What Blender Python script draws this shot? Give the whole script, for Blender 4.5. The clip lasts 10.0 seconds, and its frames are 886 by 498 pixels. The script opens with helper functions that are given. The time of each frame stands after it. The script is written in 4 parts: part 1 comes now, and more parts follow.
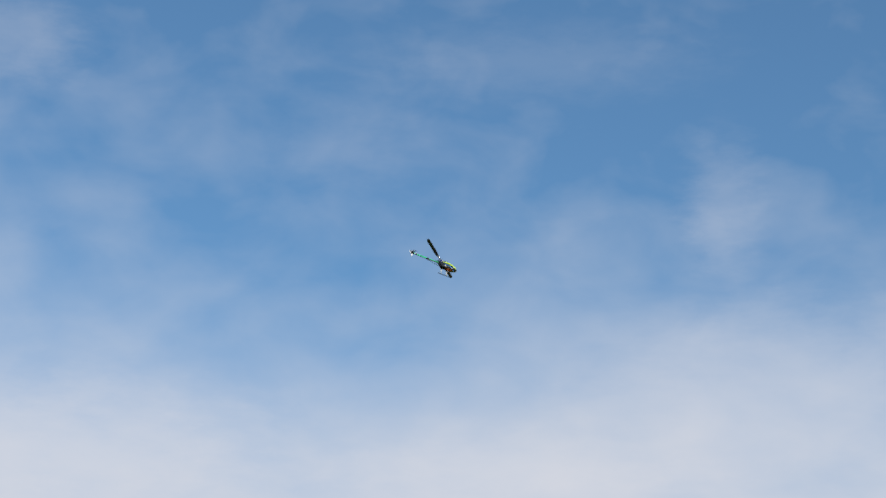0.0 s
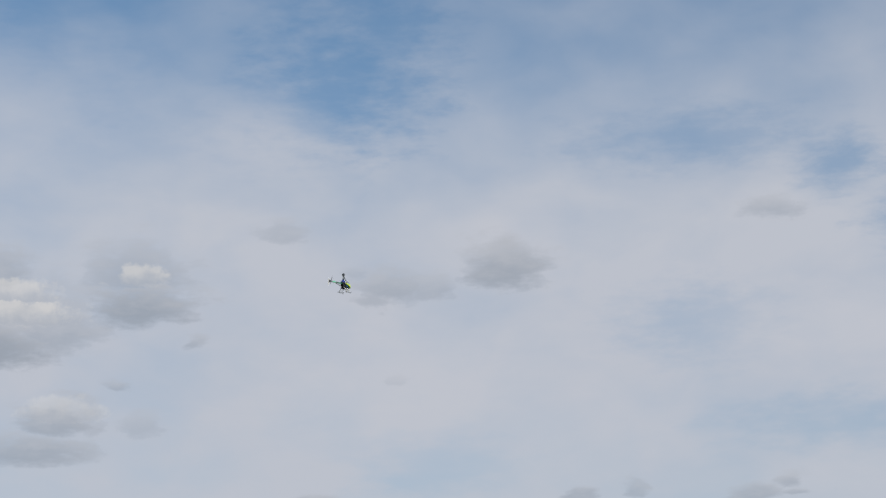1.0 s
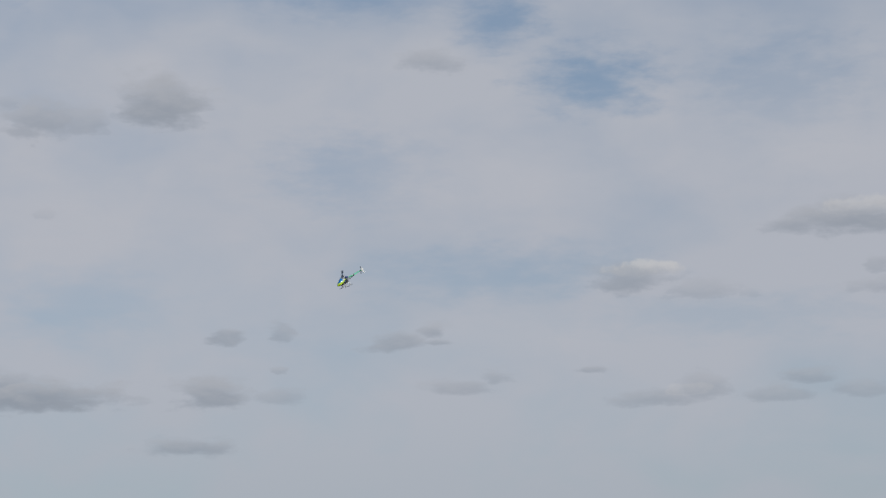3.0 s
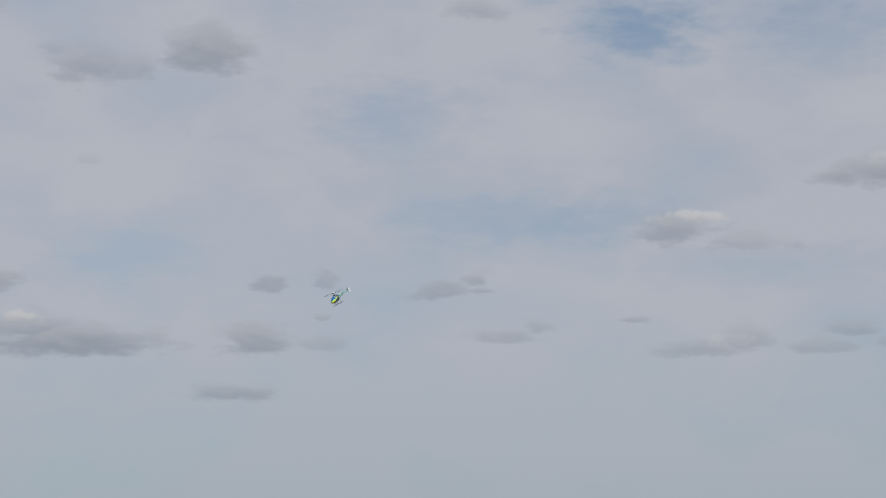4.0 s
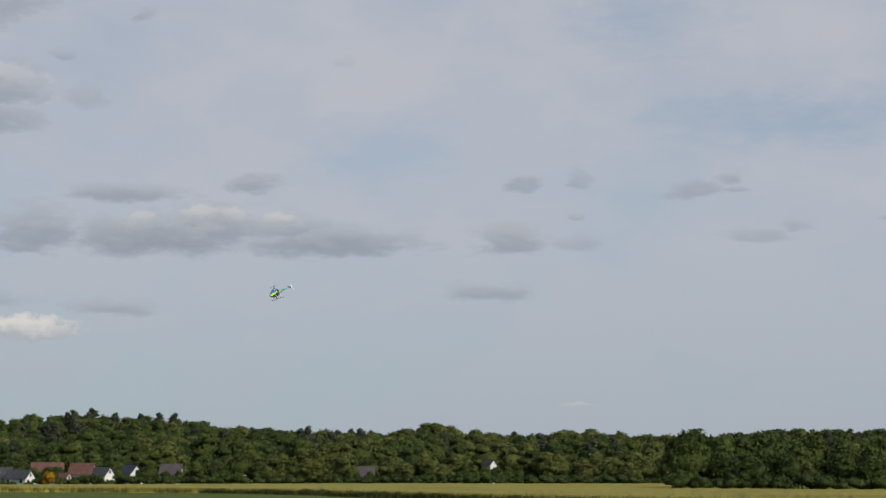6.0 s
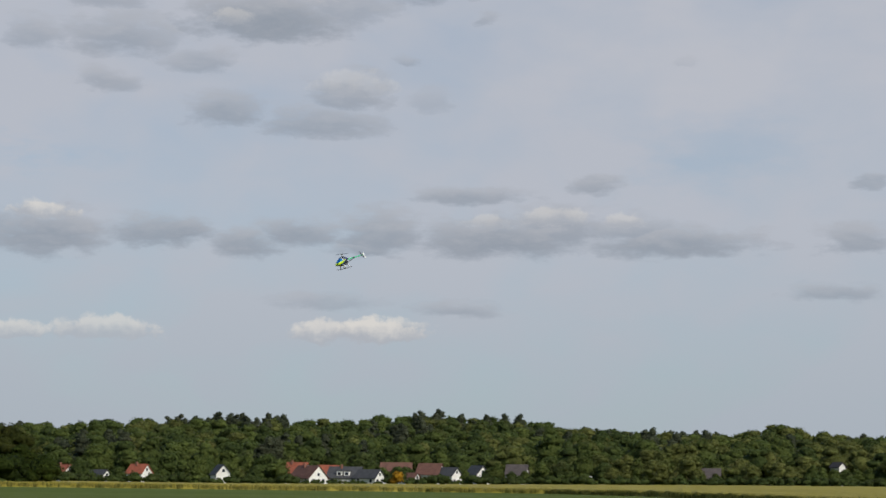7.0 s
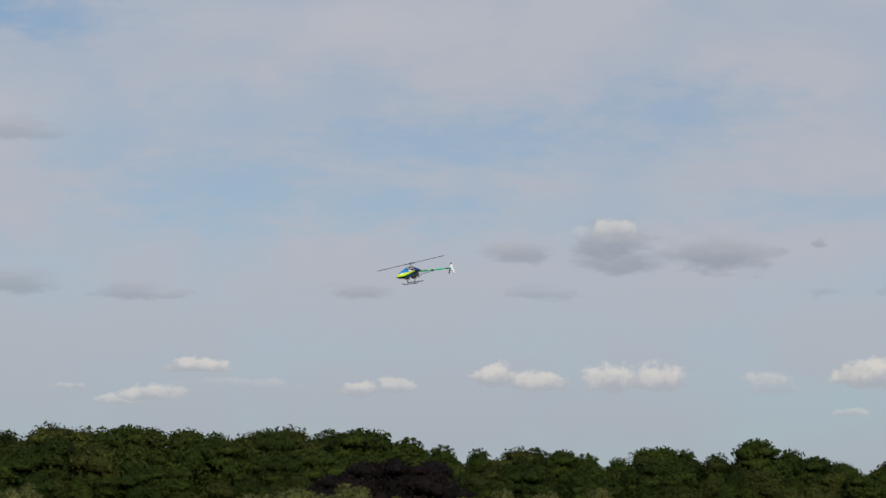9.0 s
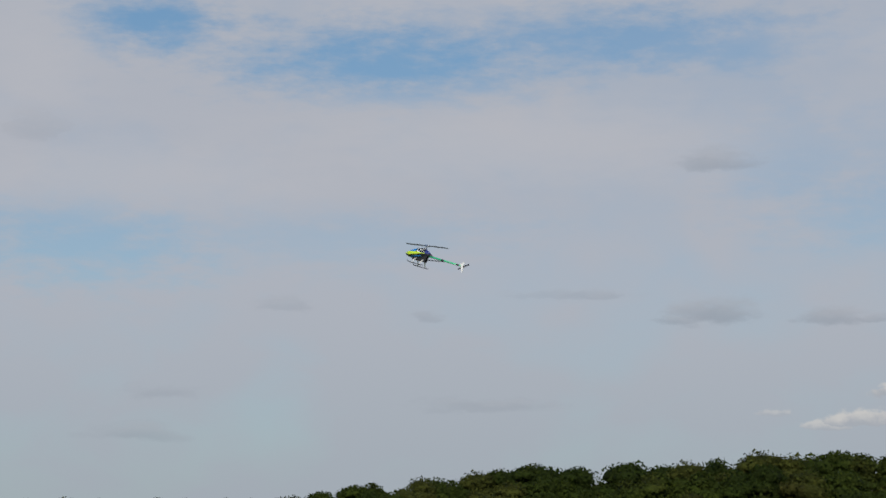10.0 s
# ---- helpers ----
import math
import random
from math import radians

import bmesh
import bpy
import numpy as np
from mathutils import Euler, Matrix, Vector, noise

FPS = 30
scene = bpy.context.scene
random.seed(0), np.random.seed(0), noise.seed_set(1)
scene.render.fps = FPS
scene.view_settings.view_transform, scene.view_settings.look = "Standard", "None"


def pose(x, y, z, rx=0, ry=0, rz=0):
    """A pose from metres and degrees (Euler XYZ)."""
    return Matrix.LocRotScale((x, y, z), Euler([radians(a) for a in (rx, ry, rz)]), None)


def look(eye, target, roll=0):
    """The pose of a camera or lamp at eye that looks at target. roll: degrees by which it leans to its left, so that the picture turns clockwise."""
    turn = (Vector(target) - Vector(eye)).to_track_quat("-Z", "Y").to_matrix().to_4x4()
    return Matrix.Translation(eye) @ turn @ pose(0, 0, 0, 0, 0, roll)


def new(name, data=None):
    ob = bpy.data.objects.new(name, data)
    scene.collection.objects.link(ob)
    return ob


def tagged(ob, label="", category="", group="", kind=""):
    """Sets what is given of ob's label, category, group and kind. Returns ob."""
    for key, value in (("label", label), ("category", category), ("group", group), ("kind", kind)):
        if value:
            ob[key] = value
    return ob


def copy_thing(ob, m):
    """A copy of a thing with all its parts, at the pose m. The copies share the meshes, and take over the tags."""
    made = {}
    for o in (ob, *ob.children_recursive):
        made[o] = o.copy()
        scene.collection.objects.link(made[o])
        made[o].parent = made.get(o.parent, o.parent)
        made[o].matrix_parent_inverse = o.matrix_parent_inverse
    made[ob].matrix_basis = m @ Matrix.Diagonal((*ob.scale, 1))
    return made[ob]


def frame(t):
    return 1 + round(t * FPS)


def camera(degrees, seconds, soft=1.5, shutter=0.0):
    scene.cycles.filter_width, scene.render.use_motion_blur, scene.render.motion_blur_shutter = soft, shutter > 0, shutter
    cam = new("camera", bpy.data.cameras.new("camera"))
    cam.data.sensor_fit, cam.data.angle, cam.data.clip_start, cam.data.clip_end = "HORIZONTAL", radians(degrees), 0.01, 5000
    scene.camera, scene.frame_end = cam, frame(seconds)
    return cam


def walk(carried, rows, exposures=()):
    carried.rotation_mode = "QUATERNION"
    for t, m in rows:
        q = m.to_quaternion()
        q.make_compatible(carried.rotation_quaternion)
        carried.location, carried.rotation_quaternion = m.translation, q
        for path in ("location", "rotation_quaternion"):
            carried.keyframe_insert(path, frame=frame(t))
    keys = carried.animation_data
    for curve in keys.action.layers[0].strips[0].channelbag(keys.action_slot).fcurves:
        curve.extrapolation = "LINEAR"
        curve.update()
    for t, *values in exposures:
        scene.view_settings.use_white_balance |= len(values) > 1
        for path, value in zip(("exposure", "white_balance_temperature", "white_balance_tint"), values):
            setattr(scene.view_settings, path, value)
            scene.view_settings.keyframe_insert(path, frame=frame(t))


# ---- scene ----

# ---------------------------------------------------------------- camera: stands in one spot, pans after the helicopter
EYE = (0.0, 0.0, 1.7)
cam = camera(23.6, 10.0, soft=1.6)
PANS = (
    (0, 19.05, 22.53, -0.50), (0.2, 11.44, 19.79, 0.68), (0.3, 8.93, 19.64, 1.29), (0.5, 4.49, 17.30, 1.52), 
    (0.7, 0.53, 14.73, 2.18), (1, -3.07, 14.79, 1.87), (1.5, -9.24, 12.26, 2.14), (2, -13.16, 11.22, 1.54), 
    (2.5, -13.47, 10.54, 1.23), (2.7, -12.97, 10.48, 1.18), (3.8, -12.86, 9.34, 0.24), (4, -11.76, 8.98, 0.11), (4.5, -10.41, 8.74, -0.03), (5, -9.57, 7.74, -0.13), 
    (5.2, -8.72, 7.30, -0.06), (6.3, -2.26, 6.11, -0.39), (6.5, 0.03, 6.07, -0.36), (7, 4.34, 6.21, -0.75), 
    (7.5, 9.01, 6.52, -1.01), (8, 16.13, 6.85, -0.84), (8.5, 23.17, 7.79, -0.61), (9, 31.03, 7.31, -0.59), 
    (9.5, 40.94, 7.18, -0.95), (10, 49.95, 7.89, -0.26))
walk(cam, [(t, pose(*EYE, 90 + pitch, roll, yaw)) for t, yaw, pitch, roll in PANS],
     exposures=((0, 0.45), (0.5, 0.30), (1, 0.17), (1.5, 0.04), (2, -0.07), (5, -0.07), (6.5, 0.06), (8.5, 0.05), (9.5, -0.1), (10, -0.1)))

# ---------------------------------------------------------------- sun and sky
SUN_AZ, SUN_EL = -135.0, 36.0   # azimuth counted anticlockwise from +y


def flat(az, r, z=0.0):
    """The point at azimuth az (degrees, anticlockwise from +y) and distance r."""
    return Vector((-math.sin(radians(az)) * r, math.cos(radians(az)) * r, z))


sun = new("sun", bpy.data.lights.new("sun", "SUN"))
sun.data.energy, sun.data.angle, sun.data.color = 3.2, radians(1.5), (1.0, 0.93, 0.82)
sun_way = flat(SUN_AZ, math.cos(radians(SUN_EL)), math.sin(radians(SUN_EL)))
sun.matrix_world = look(sun_way * 100, (0, 0, 0))

# cloud patches: azimuth, elevation, half width, half height (degrees), density
GREY_A = (
    (-25.03, 9.05, 0.93, 0.21, 0.4), (-24.7, 9.64, 0.28, 0.18, 0.4), (-24.18, 10.91, 1.63, 0.4, 0.75),
    (-24.04, 6.34, 0.77, 0.21, 0.4), (-22.72, 6.7, 0.69, 0.15, 0.5), (-22.66, 10.73, 0.93, 0.24, 0.6),
    (-21.8, 6.33, 0.92, 0.18, 0.45), (-20.13, 9.08, 1.08, 0.21, 0.35), (-20.0, 6.52, 0.62, 0.31, 0.45),
    (-18.77, 6.26, 1.15, 0.18, 0.5), (-18.15, 9.47, 0.93, 0.34, 0.65), (-16.82, 7.07, 0.37, 0.11, 0.5),
    (-14.44, 6.91, 0.43, 0.21, 0.4), (-13.43, 6.63, 0.92, 0.18, 0.45), (-12.85, 7.83, 0.43, 0.09, 0.5),
    (-12.82, 15.45, 0.79, 0.28, 0.5), (-12.68, 8.19, 0.37, 0.17, 0.55), (-11.65, 7.92, 0.74, 0.24, 0.6),
)
GREY_B = (
    (-8.66, 6.46, 0.54, 0.24, 0.4), (-8.6, 8.16, 0.28, 0.24, 0.45), (-8.57, 8.25, 0.31, 0.24, 0.4),
    (-8.42, 7.13, 0.22, 0.09, 0.4), (-7.1, 8.06, 0.46, 0.15, 0.6), (-7.05, 8.11, 0.46, 0.14, 0.6),
    (-6.67, 6.54, 0.89, 0.37, 0.75), (-6.18, 5.12, 1.07, 0.21, 0.65), (-5.32, 14.4, 1.18, 0.61, 0.8),
    (-3.24, 13.82, 0.71, 0.34, 0.45), (-2.25, 11.33, 0.34, 0.12, 0.2), (-2.14, 13.88, 0.94, 0.43, 0.6),
    (-1.71, 6.48, 2.31, 0.34, 0.9), (-1.66, 13.59, 0.39, 0.34, 0.5), (-1.06, 14.23, 0.39, 0.18, 0.3),
    (-0.63, 6.78, 1.23, 0.31, 0.7), (0.13, 8.1, 0.62, 0.15, 0.6), (0.3, 7.96, 0.74, 0.21, 0.7),
)
GREY_C = (
    (0.87, 15.38, 0.71, 0.28, 0.4), (1.37, 6.84, 1.38, 0.52, 0.8), (2.9, 6.6, 2.31, 0.46, 0.95),
    (3.27, 12.44, 0.28, 0.14, 0.5), (3.76, 7.7, 1.54, 0.21, 0.75), (3.99, 4.61, 1.1, 0.18, 0.6),
    (4.68, 10.23, 0.62, 0.31, 0.35), (4.78, 13.49, 1.49, 0.52, 0.9), (4.92, 14.41, 1.42, 0.76, 0.55),
    (5.36, 11.23, 0.39, 0.14, 0.4), (5.43, 11.23, 0.34, 0.14, 0.5), (6.11, 6.7, 1.15, 0.55, 0.85),
    (6.56, 6.23, 0.92, 0.18, 0.8), (6.98, 10.43, 1.01, 0.43, 0.7), (7.12, 12.92, 1.25, 0.69, 0.6),
    (7.67, 4.77, 1.23, 0.17, 0.45), (7.75, 4.76, 1.23, 0.18, 0.45), (7.75, 9.61, 1.47, 0.4, 0.7),
)
GREY_D = (
    (8.38, 6.65, 1.08, 0.34, 0.85), (8.5, 14.45, 0.71, 0.53, 0.6), (8.96, 13.39, 2.51, 0.92, 0.5),
    (9.42, 12.49, 2.03, 0.61, 1.0), (9.73, 6.32, 0.85, 0.34, 0.85), (10.33, 12.3, 0.94, 0.43, 0.6),
    (10.39, 9.91, 0.96, 0.4, 0.75), (10.92, 11.17, 0.86, 0.31, 0.6), (11.1, 13.54, 0.63, 0.38, 0.5),
    (11.44, 6.57, 0.92, 0.34, 0.9), (12.15, 6.6, 1.46, 0.37, 0.85), (13.26, 11.85, 1.48, 0.53, 0.7),
    (13.58, 12.98, 1.18, 0.46, 0.6), (13.64, 10.6, 0.9, 0.31, 0.6), (15.06, 6.5, 1.54, 0.49, 0.9),
    (15.21, 6.12, 0.92, 0.24, 0.8), (15.59, 11.75, 0.86, 0.38, 0.6), (16.29, 6.56, 1.08, 0.46, 0.7),
)
GREY_E = (
    (17.62, 10.6, 0.7, 0.26, 0.5), (17.75, 10.61, 0.7, 0.24, 0.45), (18.28, 6.3, 1.0, 0.37, 0.75),
    (20.91, 6.18, 0.38, 0.11, 0.3), (20.92, 7.51, 0.22, 0.12, 0.6), (22.14, 7.28, 0.43, 0.14, 0.4),
    (23.81, 7.23, 1.39, 0.43, 0.75), (26.21, 7.07, 1.08, 0.34, 0.7), (26.53, 7.58, 0.96, 0.52, 0.75),
    (28.5, 6.17, 0.85, 0.18, 0.4), (28.99, 7.28, 0.77, 0.24, 0.6), (33.33, 6.15, 0.85, 0.18, 0.5),
    (38.49, 6.01, 0.84, 0.09, 0.4), (39.41, 6.06, 0.77, 0.21, 0.5), (42.57, 10.28, 0.93, 0.23, 0.45),
    (42.79, 6.17, 1.11, 0.28, 0.55), (43.86, 5.98, 0.46, 0.12, 0.45), (45.89, 6.66, 1.08, 0.14, 0.3),
)
GREY_F = (
    (46.48, 6.66, 1.69, 0.14, 0.3), (48.66, 3.71, 1.84, 0.14, 0.4), (48.8, 3.67, 1.68, 0.17, 0.35),
    (50.42, 6.1, 0.43, 0.14, 0.45), (50.47, 6.13, 0.43, 0.09, 0.4), (54.18, 6.37, 0.69, 0.17, 0.35),
    (57.47, 3.99, 1.15, 0.15, 0.35), (58.12, 2.89, 1.1, 0.21, 0.45), (60.97, 11.09, 0.93, 0.46, 0.3),
)
WHITE_A = (
    (-24.5, 11.19, 0.93, 0.21, 0.4), (-19.54, 6.43, 0.46, 0.12, 0.12), (-18.39, 9.72, 0.7, 0.18, 0.4),
    (-8.6, 2.11, 0.54, 0.09, 0.2), (-0.48, 7.04, 0.43, 0.15, 0.35), (1.37, 7.12, 0.77, 0.21, 0.38),
    (3.21, 6.94, 0.46, 0.18, 0.3), (4.77, 14.19, 0.6, 0.26, 0.75), (5.66, 4.13, 0.61, 0.18, 0.6),
    (6.26, 4.04, 1.15, 0.26, 0.9), (6.82, 10.53, 0.7, 0.21, 0.4), (6.95, 10.62, 0.93, 0.24, 0.4),
    (7.75, 3.96, 0.77, 0.24, 0.75), (8.19, 13.31, 0.94, 0.38, 0.5), (8.65, 13.77, 1.26, 0.34, 0.75),
    (8.79, 13.23, 1.73, 0.31, 0.85), (9.5, 13.62, 0.71, 0.34, 0.55), (10.33, 12.37, 0.44, 0.18, 0.55),
)
WHITE_B = (
    (13.5, 3.92, 1.15, 0.26, 0.6), (13.74, 13.28, 0.94, 0.21, 0.6), (15.22, 7.03, 0.69, 0.2, 0.75),
    (15.94, 3.82, 0.95, 0.21, 0.6), (18.39, 3.75, 0.61, 0.15, 0.6), (19.0, 3.92, 0.92, 0.24, 0.85),
    (19.77, 4.03, 0.7, 0.34, 0.95), (20.05, 3.02, 0.37, 0.09, 0.22), (20.12, 3.01, 0.43, 0.11, 0.5),
    (22.34, 3.73, 0.64, 0.23, 0.45), (25.35, 3.9, 0.69, 0.31, 0.85), (26.4, 7.88, 0.69, 0.23, 0.6),
    (26.54, 3.87, 0.52, 0.31, 0.85), (27.13, 7.82, 0.62, 0.18, 0.3), (28.53, 3.8, 0.84, 0.21, 0.8),
    (29.83, 3.93, 0.58, 0.23, 0.85), (32.28, 3.6, 0.34, 0.18, 0.6), (33.27, 3.53, 0.58, 0.18, 0.7),
)
WHITE_C = (
    (36.61, 3.59, 1.22, 0.14, 0.22), (37.73, 4.1, 0.61, 0.17, 0.8), (38.87, 3.32, 0.77, 0.17, 0.7),
    (39.68, 3.15, 0.54, 0.12, 0.6), (41.18, 3.47, 0.31, 0.09, 0.35),
)
BLUE_A = (
    (-22.42, 14.49, 1.89, 1.07, 0.4), (-20.55, 8.38, 3.09, 0.46, 0.35), (-17.29, 14.84, 1.42, 0.69, 0.8),
    (-14.67, 16.53, 0.96, 0.61, 0.7), (-14.45, 9.68, 2.79, 0.61, 0.5), (-10.72, 17.45, 2.56, 0.61, 0.5),
    (-10.47, 12.45, 1.72, 0.84, 0.45), (-3.1, 8.93, 1.7, 0.76, 0.45), (-2.18, 20.73, 1.47, 0.92, 0.8),
    (-0.82, 19.43, 2.11, 1.53, 0.9), (19.93, 8.44, 3.86, 0.46, 0.5), (24.59, 11.0, 2.33, 0.76, 0.6),
    (31.2, 10.3, 5.4, 0.75, 0.7), (35.4, 10.9, 4.6, 0.65, 0.5), (32.81, 8.5, 2.78, 0.61, 0.7),
    (33.81, 11.32, 1.56, 0.92, 0.5), (37.04, 8.89, 3.4, 0.92, 0.7), (40.52, 10.26, 1.71, 1.07, 0.7),
)
BLUE_B = (
    (41.73, 13.23, 1.41, 0.53, 0.9), (45.08, 13.52, 4.09, 0.69, 1.1), (51.32, 12.93, 3.61, 0.92, 1.3),
    (52.82, 8.19, 3.86, 0.61, 0.5), (58.01, 13.83, 1.73, 0.69, 1.3), (59.67, 7.9, 2.62, 0.92, 1.0),
)
GREY = GREY_A + GREY_B + GREY_C + GREY_D + GREY_E + tuple((a, e, w, h, d * 0.7) for a, e, w, h, d in GREY_F)
WHITE = WHITE_A + WHITE_B + WHITE_C
BLUE = BLUE_A + BLUE_B

PALE_A = (
    (29.65, 16.7, 5.26, 1.68, 0.55), (17.36, 16.46, 5.58, 0.92, 0.55), (11.05, 23.62, 1.0, 1.68, 0.2),
    (16.46, 27.56, 4.48, 0.92, 0.12), (32.27, 27.6, 1.9, 1.07, 0.25), (9.41, 18.4, 4.83, 2.14, 0.3),
    (22.38, 25.08, 2.02, 0.92, 0.1), (1.66, 17.84, 1.77, 1.07, 0.5), (14.01, 14.91, 4.74, 0.92, 0.5),
    (11.32, 23.11, 0.83, 1.22, 0.25), (47.83, 10.82, 7.47, 1.07, 0.8), (35.47, 13.31, 5.5, 0.61, 0.5),
    (37.77, 11.35, 3.12, 0.92, 0.3), (48.2, 10.51, 7.46, 0.92, 0.7), (58.21, 9.75, 6.51, 0.92, 0.7),
)
PALE_B = (
    (61.16, 12.35, 1.72, 1.83, 0.6), (51.33, 14.44, 3.94, 0.46, 0.4), (-2.47, 11.27, 4.05, 1.99, 0.4),
    (-6.32, 9.73, 3.88, 1.83, 0.3), (-14.77, 12.21, 3.13, 0.92, 0.4), (-23.32, 12.92, 3.45, 0.92, 0.4),
    (-4.66, 15.29, 3.8, 0.92, 0.3), (-13.9, 8.1, 4.01, 0.61, 0.3),
)
PALE = PALE_A + PALE_B


class Nodes:
    """Short hand for wiring shader nodes."""

    def __init__(self, tree):
        self.tree = tree
        tree.nodes.clear()

    def add(self, kind, **values):
        node = self.tree.nodes.new(kind)
        for key, value in values.items():
            setattr(node, key, value)
        return node

    def put(self, socket, value):
        if isinstance(value, bpy.types.NodeSocket):
            self.tree.links.new(value, socket)
        elif value is not None:
            socket.default_value = value

    def math(self, op, a, b=None, c=None, clamp=False):
        node = self.add("ShaderNodeMath", operation=op, use_clamp=clamp)
        for k, v in enumerate((a, b, c)):
            self.put(node.inputs[k], v)
        return node.outputs[0]

    def vec(self, op, a, b=None, c=None):
        node = self.add("ShaderNodeVectorMath", operation=op)
        for k, v in enumerate((a, b, c)):
            self.put(node.inputs[k], v)
        return node.outputs["Value" if op == "LENGTH" else "Vector"]

    def ramp(self, x, a, b, c=0.0, d=1.0, soft=True):
        node = self.add("ShaderNodeMapRange", interpolation_type="SMOOTHSTEP" if soft else "LINEAR")
        for k, v in enumerate((x, a, b, c, d)):
            self.put(node.inputs[k], v)
        return node.outputs[0]

    def mix(self, f, a, b, how="MIX"):
        node = self.add("ShaderNodeMix", data_type="RGBA", blend_type=how)
        self.put(node.inputs[0], f)
        self.put(node.inputs[6], a if isinstance(a, bpy.types.NodeSocket) else (*a, 1))
        self.put(node.inputs[7], b if isinstance(b, bpy.types.NodeSocket) else (*b, 1))
        return node.outputs[2]

    def noise(self, vector, scale, detail=3.0, rough=0.5, colour=False, distort=0.0):
        node = self.add("ShaderNodeTexNoise")
        self.put(node.inputs["Vector"], vector)
        node.inputs["Scale"].default_value = scale
        node.inputs["Detail"].default_value = detail
        node.inputs["Roughness"].default_value = rough
        node.inputs["Distortion"].default_value = distort
        return node.outputs["Color" if colour else "Fac"]

    def xyz(self, x=0.0, y=0.0, z=0.0):
        node = self.add("ShaderNodeCombineXYZ")
        for k, v in enumerate((x, y, z)):
            self.put(node.inputs[k], v)
        return node.outputs[0]


def make_world():
    world = bpy.data.worlds.new("sky")
    scene.world = world
    world.use_nodes = True
    n = Nodes(world.node_tree)
    way = n.add("ShaderNodeTexCoord").outputs["Generated"]
    parts = n.add("ShaderNodeSeparateXYZ")
    n.put(parts.inputs[0], way)
    east, north, up = parts.outputs
    az = n.math("MULTIPLY", n.math("ARCTAN2", n.math("MULTIPLY", east, -1.0), north), 180 / math.pi)
    el = n.math("MULTIPLY", n.math("ARCSINE", up), 180 / math.pi)
    place = n.xyz(az, el)
    # ragged edges: shift the place by turbulence at two sizes
    lain = n.vec("MULTIPLY", place, (0.55, 1.5, 1))
    wide = n.vec("MULTIPLY", n.vec("SUBTRACT", n.noise(lain, 0.7, 2, 0.5, True), (0.5, 0.5, 0.5)), (1.0, 0.34, 0))
    fine = n.vec("MULTIPLY", n.vec("SUBTRACT", n.noise(lain, 2.2, 5, 0.66, True), (0.5, 0.5, 0.5)), (1.0, 0.30, 0))
    bent = n.vec("ADD", n.vec("ADD", place, wide), fine)

    body = n.noise(lain, 1.6, 5, 0.62)
    erode = n.math("MULTIPLY", n.math("SUBTRACT", body, 0.5), 1.5)
    heaps = n.math("MULTIPLY", n.math("SUBTRACT", n.noise(place, 2.0, 4, 0.6), 0.5), 1.7)

    def patch(inner, outer, foot):
        """A node group that lays one cloud patch over those before it: its density, and how high in the patch a place lies."""
        g = bpy.data.node_groups.new("cloud_patch", "ShaderNodeTree")
        for name, kind in (("Where", "Vector"), ("Erode", "Float"), ("Total", "Float"), ("Shade", "Float"), ("Scale", "Vector"), ("Offset", "Vector"), ("Dense", "Float")):
            g.interface.new_socket(name, in_out="INPUT", socket_type="NodeSocket" + kind)
        for name in ("Total", "Shade"):
            g.interface.new_socket(name, in_out="OUTPUT", socket_type="NodeSocketFloat")
        k = Nodes(g)
        got = k.add("NodeGroupInput").outputs
        at = k.vec("MULTIPLY_ADD", got["Total"], (1e-7, 1e-7, 0), got["Where"])
        at = k.vec("MULTIPLY_ADD", at, got["Scale"], got["Offset"])
        sep = k.add("ShaderNodeSeparateXYZ")
        k.put(sep.inputs[0], at)
        high = k.math("MULTIPLY_ADD", sep.outputs[0], -0.0, sep.outputs[1])
        if foot > 1:
            at = k.vec("MAXIMUM", at, k.vec("MULTIPLY", at, (1, -foot, 0)))
        d = k.ramp(k.math("ADD", k.vec("LENGTH", at), got["Erode"]), outer, inner, 0.0, got["Dense"])
        over = k.ramp(k.math("SUBTRACT", d, got["Total"]), -0.12, 0.12)
        shade = k.math("ADD", k.math("MULTIPLY", high, over), k.math("MULTIPLY", got["Shade"], k.math("SUBTRACT", 1.0, over)))
        out = k.add("NodeGroupOutput")
        k.put(out.inputs["Total"], k.math("MAXIMUM", d, got["Total"]))
        k.put(out.inputs["Shade"], shade)
        return g

    def cover(patches, inner, outer, grow=1.0, foot=1.0, ragged=1.0, soften=1.0, torn=None):
        """Density and height of a bank of patches; foot above 1 cuts their undersides flatter."""
        group = patch(inner, outer, foot)
        total, shade = 0.0, 0.0
        rag = n.math("MULTIPLY", torn or erode, ragged)
        for a, e, w, h, dense in patches:
            w, h = w * grow, h * grow
            dense *= soften if e > 10 else 1.0
            if foot > 1:
                e, h = e - 0.35 * h, h * 1.35
            node = n.add("ShaderNodeGroup")
            node.node_tree = group
            for name, value in (("Where", bent), ("Erode", rag), ("Total", total), ("Shade", shade), ("Dense", dense)):
                n.put(node.inputs[name], value)
            node.inputs["Scale"].default_value = (1 / w, 1 / h, 0)
            node.inputs["Offset"].default_value = (-a / w, -e / h, 0)
            total, shade = node.outputs
        return total, shade

    sky = n.add("ShaderNodeTexSky", sky_type="NISHITA", sun_disc=False, sun_elevation=radians(SUN_EL), sun_rotation=radians(-SUN_AZ),
                air_density=1.0, dust_density=0.6, ozone_density=2.5)
